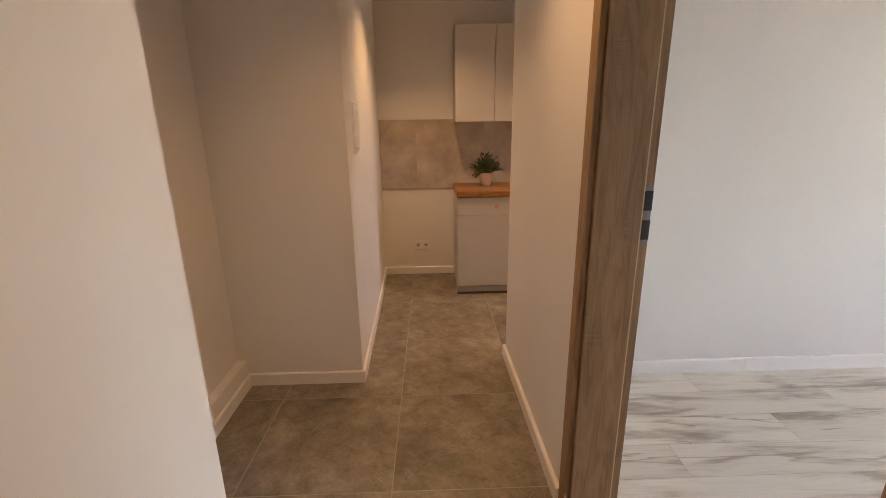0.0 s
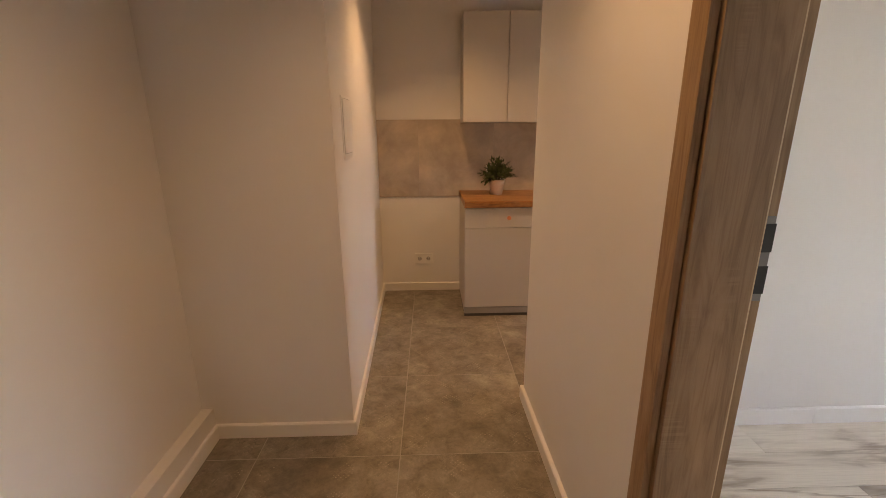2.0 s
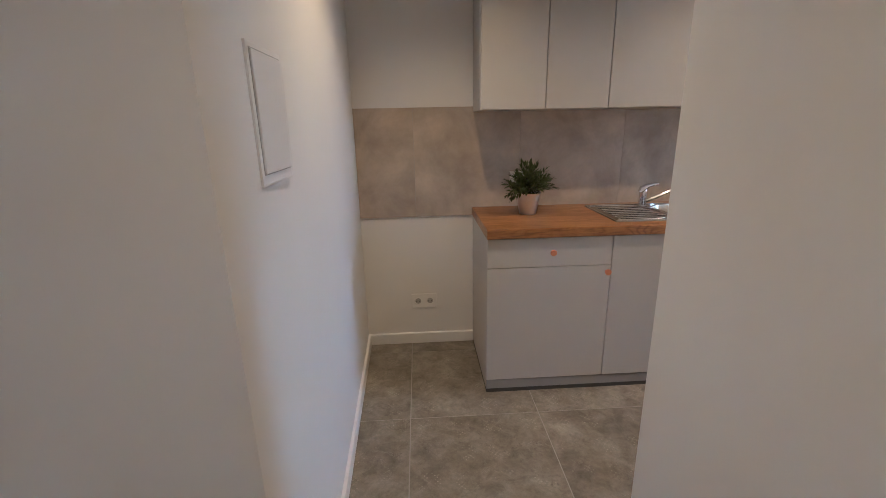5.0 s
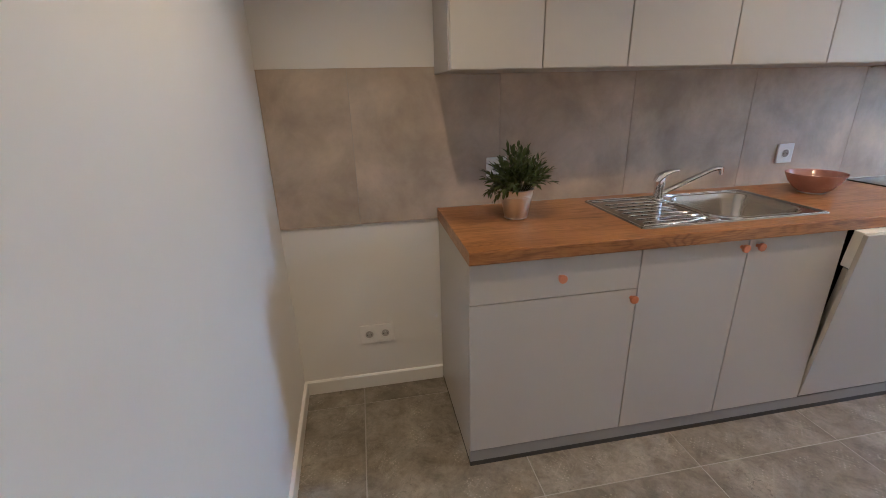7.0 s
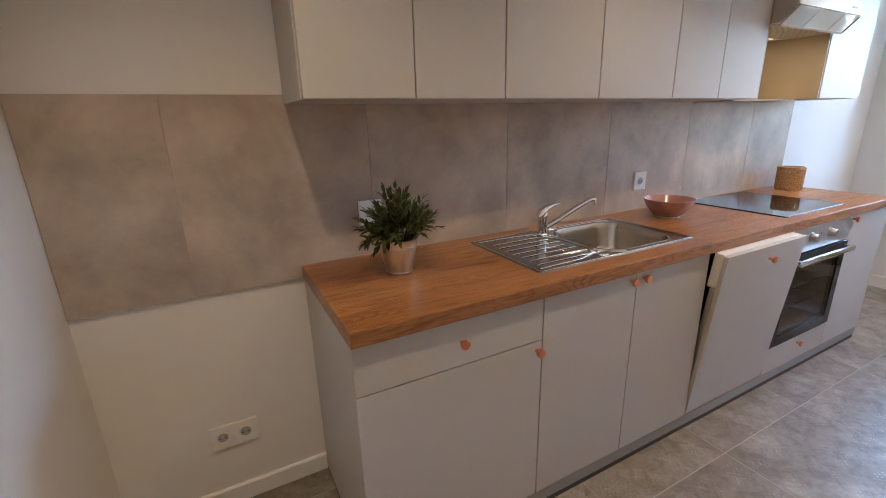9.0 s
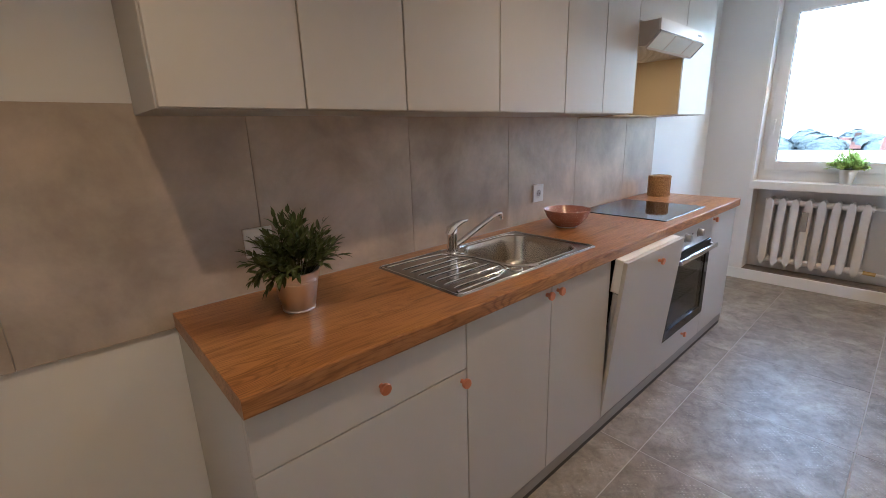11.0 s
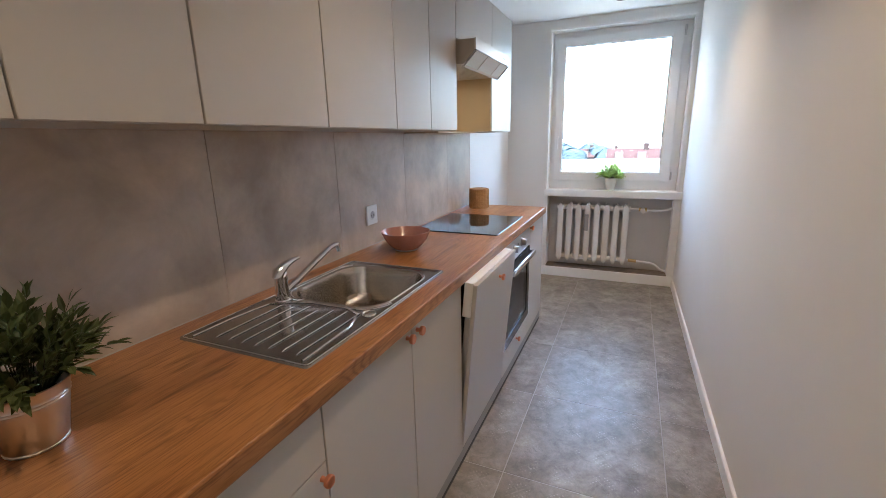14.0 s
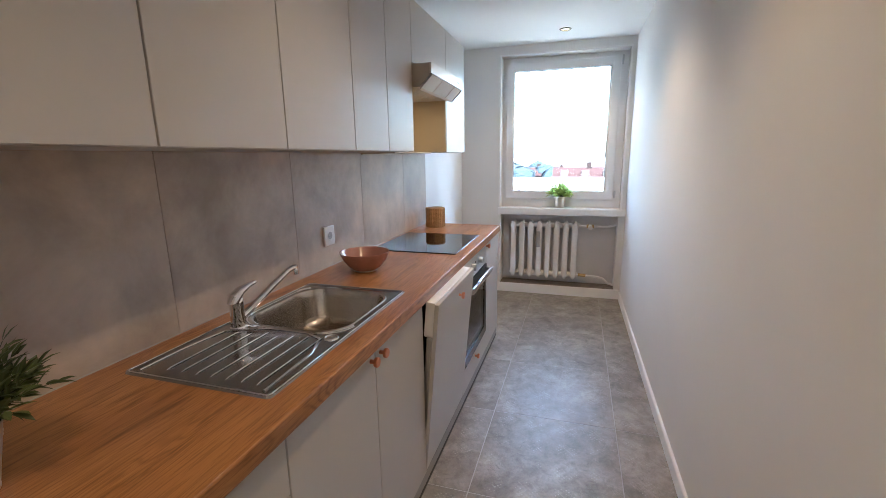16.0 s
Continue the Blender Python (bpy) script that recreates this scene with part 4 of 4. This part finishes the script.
wall_unit(1.8275, 2.4645, (2.147,), "light grey handleless wall cabinet beside the hood")
wall_unit(3.0735, 3.550, (), "light grey single-door wall cabinet beside the hood")

u = thing("hood_cabinet", (2.77, 4.25, ZU0), "open wall niche lit warm below a short grey door", "cabinet", up_group)
part("back_panel", boxed(2.466, 3.072, 4.386, 4.398, 1.440, 1.90), M_BEIGE, u, "beige back panel")
part("bottom_board", boxed(2.466, 3.072, YU + 0.11, 4.386, 1.444, 1.452), M_BEIGE, u, "beige bottom board")
part("side_board", boxed(2.4655, 2.476, YU + 0.003, 4.386, 1.4525, 1.892), M_BEIGE, u, "beige side board")
part("side_board", boxed(3.062, 3.0725, YU + 0.003, 4.386, 1.4525, 1.892), M_BEIGE, u, "beige side board")
part("body", boxed(2.466, 3.072, YU + 0.02, 4.398, 1.901, ZU1), M_CARCASS, u)
front(u, 2.465, 3.073, 1.897, ZU1, YU)

u = thing("cooker_hood", (2.77, 4.2, 1.77), "pale slim cooker hood with a slanted glass visor", "hood")
M_HOOD = paint("hood_enamel", (0.52, 0.495, 0.46), 0.3, 0.03, 0.0)
M_FASCIA = paint("hood_fascia", (0.74, 0.73, 0.71), 0.25, 0.03, 0.0)
part("body", prism(bmesh.new(), [(4.38, 1.892), (3.988, 1.892), (3.984, 1.838), (4.046, 1.778), (4.38, 1.778)], "x", 2.4775, 3.0605), M_HOOD, u)
part("fascia", boxed(2.474, 3.0615, 3.979, 3.990, 1.840, 1.8935, 0.002, 2), M_FASCIA, u, "pale front band")
part("logo_bar", boxed(2.965, 3.025, 3.9775, 3.9792, 1.862, 1.872), M_SOCKET, u, "small dark mark")
bm = bmesh.new()
prism(bm, [(3.981, 1.836), (3.977, 1.832), (4.040, 1.768), (4.044, 1.772)], "x", 2.476, 3.059)
part("visor", bm, M_SCREEN, u, "slanted glass visor")
part("visor_edge", prism(bmesh.new(), [(3.978, 1.834), (3.974, 1.830), (4.040, 1.763), (4.046, 1.768)], "x", 2.470, 2.4755), M_ALU, u)
part("visor_edge", prism(bmesh.new(), [(3.978, 1.834), (3.974, 1.830), (4.040, 1.763), (4.046, 1.768)], "x", 3.0595, 3.065), M_SOCKET, u)
for xx in (2.66, 2.90):
    part("visor_divider", prism(bmesh.new(), [(3.979, 1.834), (3.9755, 1.8305), (4.0385, 1.7665), (4.042, 1.770)], "x", xx, xx + 0.007), M_FASCIA, u)
part("visor_lip", prism(bmesh.new(), [(4.036, 1.7705), (4.034, 1.7685), (4.042, 1.7605), (4.046, 1.766)], "x", 2.4757, 3.0593), M_FASCIA, u)
part("visor_seam", boxed(2.476, 3.059, 3.9775, 3.984, 1.8355, 1.8395), M_SOCKET, u)
for i in range(18):
    xx = 2.50 + i * 0.032
    part("grille_slot", boxed(xx, xx + 0.018, 4.07, 4.30, 1.7755, 1.7785), M_CARCASS, u)
part("light_strip", boxed(2.60, 2.98, 4.316, 4.322, 1.775, 1.7785), M_LEDSTRIP, u, "lit warm strip light")

# ---- sockets and fuse box ----


def socket(x, z, n, label):
    u = thing("power_socket", (x, 4.4, z), label, "socket")
    wdt = 0.080 * n if n > 1 else 0.090
    y1 = 4.3995 if z > 0.5 else YN - 0.001
    part("plate", boxed(x - wdt / 2, x + wdt / 2, y1 - 0.010, y1, z - 0.047, z + 0.047, 0.004, 2), M_PLASTIC, u)
    for i in range(n):
        cx = x + (i - (n - 1) / 2) * 0.076
        bm = bmesh.new()
        lathe(bm, [(0.0185, -0.001), (0.0205, 0.0014), (0.0235, 0.0012), (0.025, 0)], (0, 0, 0), 28)
        bmesh.ops.transform(bm, matrix=pose(cx, y1 - 0.0105, z, 90, 0, 0), verts=bm.verts)
        s = part("insert", bm, M_PLASTIC, u, "", True)
        bm = bmesh.new()
        for dx in (-0.0095, 0.0095):
            rod(bm, (cx + dx, y1 - 0.0110, z - 0.002), (cx + dx, y1 - 0.0095, z - 0.002), 0.0032, seg=10)
        part("hole", bm, M_SOCKET, s)
        part("earth_pin", rod(bmesh.new(), (cx, y1 - 0.016, z + 0.010), (cx, y1 - 0.009, z + 0.010), 0.0026, seg=10), M_ALU, s)
        # flat grey disc carries the shade of the recess
        part("well", lathe(bmesh.new(), [(0, 0), (0.0185, 0)], (0, 0, 0), 24), M_RECESS_SHADE, s).matrix_basis = pose(cx, y1 - 0.0103, z, 90, 0, 0)


socket(2.083, 1.052, 1, "white single power socket on the tiled splashback")
socket(0.585, 1.062, 1, "white single power socket behind the potted plant")
socket(0.004, 0.297, 2, "white double power socket low on the wall")

u = thing("fuse_box", (-0.33, 2.86, 1.4), "flush white plastic fuse box door on the wall", "fuse box")
part("casing", boxed(-0.345, -0.3125, 2.716, 2.926, 1.273, 1.550, 0.004, 2), M_PLASTIC, u)
dd = part("door", boxed(-0.313, -0.3085, 2.731, 2.914, 1.298, 1.536, 0.0015, 1), M_PLASTIC, u)
# grey bars carry the shade of the gap round the door
bm = bmesh.new()
box(bm, -0.3125, -0.3115, 2.7285, 2.7305, 1.296, 1.538)
box(bm, -0.3125, -0.3115, 2.7305, 2.9160, 1.2958, 1.2978)
box(bm, -0.3125, -0.3115, 2.7305, 2.9160, 1.5365, 1.5385)
part("gap_line", bm, M_RECESS_SHADE, u)

# ---- radiator ----
u = thing("radiator", (4.785, 3.55, NZ0), "old white ribbed cast-iron radiator in the niche", "radiator")
RX0, RX1 = 4.735, 4.860
out = [(-0.024, 0.215), (-0.014, 0.175), (0, 0.155), (0.014, 0.175), (0.024, 0.215), (0.022, 0.45), (0.024, 0.69), (0.018, 0.735), (0.006, 0.757), (-0.006, 0.757), (-0.018, 0.735), (-0.024, 0.69), (-0.022, 0.45)]
sec = bmesh.new()
prism(sec, [(a * 1.18, b) for a, b in out], "x", RX0, RX1)
bmesh.ops.bevel(sec, geom=list(sec.edges), offset=0.006, segments=2, affect="EDGES")
sec_me = mesh_of("section", sec, M_RAD, True)
for i in range(8):
    s = new("section", sec_me)
    s.parent = u
    s.matrix_parent_inverse = u.matrix_basis.inverted()
    s.matrix_basis = pose(0, 3.245 + i * 0.088, 0)
for zz in (0.715, 0.205):
    bm = bmesh.new()
    rod(bm, (4.785, 3.205, zz), (4.785, 3.90, zz), 0.026, seg=20)
    part("header", bm, M_RAD, u, "", True)
part("heat_meter", boxed(4.722, 4.736, 3.585, 3.625, 0.49, 0.655, 0.004, 2), paint("meter_grey", (0.35, 0.35, 0.36), 0.4), u, "small grey heat meter")
bm = bmesh.new()
tube(bm, [(4.785, 3.21, 0.715), (4.785, 3.15, 0.715), (4.785, 2.95, 0.712), (4.78, 2.89, 0.725), (4.77, 2.845, 0.745)], 0.011, 12)
part("supply_pipe", bm, M_RAD, u, "", True)
part("valve", rod(bmesh.new(), (4.785, 3.10, 0.715), (4.715, 3.10, 0.71), 0.02, 0.022, 20), M_PLASTIC, u, "cream valve cap", True)
part("valve_collar", rod(bmesh.new(), (4.785, 3.135, 0.715), (4.785, 3.065, 0.715), 0.018, seg=8), M_BRASS, u, "brass valve body", True)
bm = bmesh.new()
tube(bm, [(4.785, 3.21, 0.205), (4.785, 3.0, 0.195), (4.78, 2.95, 0.18), (4.77, 2.90, 0.135), (4.765, 2.852, 0.125)], 0.011, 12)
part("return_pipe", bm, M_RAD, u, "", True)
part("union", rod(bmesh.new(), (4.785, 3.195, 0.205), (4.785, 3.12, 0.201), 0.016, seg=8), M_BRASS, u, "brass pipe union", True)
bm = bmesh.new()
box(bm, 4.80, 4.872, 3.30, 3.32, 0.17, 0.195)
box(bm, 4.80, 4.872, 3.78, 3.80, 0.17, 0.195)
part("bracket", bm, M_RAD, u)

# ---- loose things ----


def potted_plant(name, at, rt, rb, h, foliage_r, top, leaf_m, n, leaf_len, label, seed, droop, heavy):
    rnd = random.Random(seed)
    x, y, z = at
    u = thing(name, at, label, "plant")
    t = 0.0015
    prof = [(0, 0.002), (rb - 0.002, 0.0), (rb + 0.001, 0.001), (rb + 0.0015, 0.004), (rb, 0.006)]
    for f, swell in ((0.08, 0), (0.4, 0), (0.70, 0), (0.735, 0), (0.75, 0.0009), (0.765, 0), (0.785, 0), (0.80, 0.0009), (0.815, 0), (0.85, 0), (0.97, 0)):
        prof.append((rb + (rt - rb) * f + swell, h * f))
    prof += [(rt + 0.0008, h * 0.985), (rt + 0.0018, h), (rt, h + 0.0012), (rt - t, h), (rt - t - 0.0006, h * 0.97), (rb + (rt - rb) * 0.58, h * 0.62)]
    part("pot", lathe(bmesh.new(), prof, at, 44), M_ZINC, u, "galvanised metal pot", True)
    part("soil", lathe(bmesh.new(), [(0, h * 0.72), (rb + (rt - rb) * 0.70 - 0.001, h * 0.70)], at, 28), M_SOIL, u)
    stems, leaves = bmesh.new(), bmesh.new()

    def blade(c, d, length, width, up):
        side = d.cross(up)
        side = side.normalized() if side.length > 1e-3 else Vector((1, 0, 0))
        nrm = side.cross(d)
        p0, p3 = c, c + d * length - nrm * length * 0.12
        m1, m2 = c + d * length * 0.33 + nrm * length * 0.03, c + d * length * 0.68 + nrm * length * 0.01
        a = [leaves.verts.new(q) for q in (p0, m1 + side * width, m2 + side * width * 0.8, p3, m2 - side * width * 0.8, m1 - side * width, m1 - nrm * width * 0.25, m2 - nrm * width * 0.25)]
        for f in ((0, 1, 6), (0, 6, 5), (1, 2, 7, 6), (6, 7, 4, 5), (2, 3, 7), (7, 3, 4)):
            leaves.faces.new([a[i] for i in f])

    for i in range(n):
        az = i * 2.39996 + rnd.uniform(-0.4, 0.4)
        lean = ((i + 0.5) / n) ** 0.66 * (droop + heavy * max(0, math.cos(az - 2.6)))
        reach = rnd.uniform(0.72, 1.12)
        hh = top - h
        base = Vector((x + rt * 0.42 * math.cos(az) * min(lean, 1), y + rt * 0.42 * math.sin(az) * min(lean, 1), z + h * 0.75))
        rr = foliage_r * reach
        tip = Vector((x + rr * math.sin(lean) * math.cos(az), y + rr * math.sin(lean) * math.sin(az), z + h + hh * reach * math.cos(lean) + hh * rnd.uniform(-0.08, 0.10)))
        bend = base.lerp(tip, 0.45)
        bend.z = max(bend.z, z + h * 1.08) + hh * rnd.uniform(0.10, 0.30) * math.sin(min(lean, 1.57))
        pts = []
        for k in range(10):
            s = k / 9
            pts.append(base * (1 - s) ** 2 + bend * 2 * s * (1 - s) + tip * s * s)
        tube(stems, pts[::3], [0.0015, 0.0012, 0.0009, 0.0005], 5)
        twist = rnd.uniform(0, 3.1)
        for k in range(4, 10):
            d = (pts[k] - pts[k - 1]).normalized()
            side = d.cross(Vector((0, 0, 1)))
            side = side.normalized() if side.length > 0.1 else Vector((1, 0, 0))
            side = Matrix.Rotation(twist * 0.35 + (1.2 if k % 2 else 0) + rnd.uniform(-0.3, 0.3), 3, d) @ side
            for sgn in ((-1, 1) if k < 9 else (-0.25, 0.25)):
                dd = (d + side * sgn * rnd.uniform(0.55, 0.95)).normalized()
                up = Vector((rnd.uniform(-0.5, 0.5), rnd.uniform(-0.5, 0.5), 1)).normalized()
                blade(pts[k], dd, leaf_len * rnd.uniform(0.75, 1.15), leaf_len * 0.165 * rnd.uniform(0.8, 1.2), up)
    part("stem", stems, M_STEM, u)
    part("foliage", leaves, leaf_m, u)
    return u


potted_plant("potted_plant", (0.595, 4.155, 0.9), 0.067, 0.045, 0.118, 0.130, 0.256, M_LEAF, 76, 0.035, "bushy dark green plant in a metal pot on the worktop", 3, 1.42, 0.6)
potted_plant("potted_plant", (4.79, 3.405, 0.898), 0.058, 0.040, 0.112, 0.128, 0.235, M_LEAF2, 84, 0.033, "bright green plant in a metal pot on the window sill", 8, 1.5, 0.0)

u = thing("serving_bowl", (2.050, 4.188, 0.9), "dusty pink speckled ceramic bowl on the worktop", "bowl")
part("bowl", lathe(bmesh.new(), [(0, 0.004), (0.044, 0.002), (0.050, 0.0), (0.052, 0.006), (0.075, 0.022), (0.100, 0.052), (0.116, 0.088), (0.1165, 0.091), (0.113, 0.0915), (0.109, 0.086), (0.094, 0.054), (0.070, 0.027), (0.040, 0.013), (0, 0.011)], (2.050, 4.188, 0.9), 56), M_BOWL, u, "", True)
part("foot_ring", lathe(bmesh.new(), [(0.047, 0.0004), (0.0515, 0.0004), (0.053, 0.004), (0.054, 0.007)], (2.050, 4.188, 0.9), 48), M_PLASTIC, u, "pale unglazed foot ring", True)

u = thing("woven_jar", (3.372, 4.269, 0.9), "round woven straw pot on the worktop", "jar")
prof = [(0, 0.0)]
for i in range(61):
    hgt = 0.145 * i / 60
    prof.append((0.0705 + 0.0022 * abs(math.sin(i * math.pi / 4)), hgt))
prof += [(0.066, 0.1455), (0.064, 0.140), (0, 0.140)]
part("body", lathe(bmesh.new(), prof, (3.372, 4.269, 0.9), 56), M_WOVEN, u, "", True)
for i in range(28):
    a = 2 * math.pi * i / 28
    px, py = 3.372 + 0.0726 * math.cos(a), 4.269 + 0.0726 * math.sin(a)
    part("strand", rod(bmesh.new(), (px, py, 0.904), (px, py, 1.040), 0.0022, seg=5), M_WOVEN, u)

# ---- tiles of the splashback, the floors ----
splash = structure("splashback", boxed(-0.362, 3.535, 4.4025, YN - 0.0005, 0.853, 1.478), M_GROUT, "large grey concrete-look wall tiles", "splashback")
joints = [-0.364, -0.026, 0.598, 1.217, 1.835, 2.454, 3.070, 3.535]
for a, b in zip(joints, joints[1:]):
    bm = bmesh.new()
    w2 = (b - a) / 2 - 0.0008
    box(bm, -w2, w2, -0.004, 0.004, -0.315, 0.315, 0.0008)
    o = new("tile", mesh_of("tile", bm, M_SPLASH))
    o.parent = splash
    o.matrix_basis = pose((a + b) / 2, 4.402, 1.165)

floor = structure("floor", boxed(-1.2, 5.0, -1.8, 4.6, -0.06, -0.0012), M_GROUT, "large grey-brown stone-look floor tiles", "floor")
PX, PY, JX, JY = 0.635, 0.6445, -0.083, 2.345
bm = bmesh.new()
box(bm, -PX / 2 + 0.0022, PX / 2 - 0.0022, -PY / 2 + 0.0022, PY / 2 - 0.0022, -0.01, 0.0, 0.0008)
tile_me = mesh_of("tile", bm, M_TILE)
for i in range(-2, 8):
    for j in range(-7, 4):
        cx, cy = JX + (i + 0.5) * PX, JY + (j + 0.5) * PY
        if cx > 0.556 and cy < 2.4:
            continue
        if cy > 2.5 + PY / 2 and cx < -0.9:
            continue
        o = new("tile", tile_me)
        o.parent = floor
        o.matrix_basis = pose(cx, cy, 0)

room_floor = structure("room_floor", boxed(0.60, XE, -1.6, YR, -0.002, 0.0035), M_GROUT, "whitewashed wood-look laminate floor", "floor")
yy, row = YR - 0.003 - 0.0965, 0
while yy > -1.6:
    xx = 0.60 - (0.35, 0.98, 0.12, 0.74, 1.12, 0.5)[row % 6]
    while xx < XE:
        a, b = max(xx, 0.60) + 0.0006, min(xx + 1.29, XE) - 0.0006
        xx += 1.29
        if b - a < 0.02:
            continue
        bm = bmesh.new()
        box(bm, a - b, b - a, -0.0960, 0.0960, -0.005, 0.0, 0.0006)
        bmesh.ops.scale(bm, vec=(0.5, 1, 1), verts=bm.verts)
        o = new("plank", mesh_of("plank", bm, M_PLANK))
        o.parent = room_floor
        o.matrix_basis = pose((a + b) / 2, yy, 0.0085)
    yy -= 0.193
    row += 1
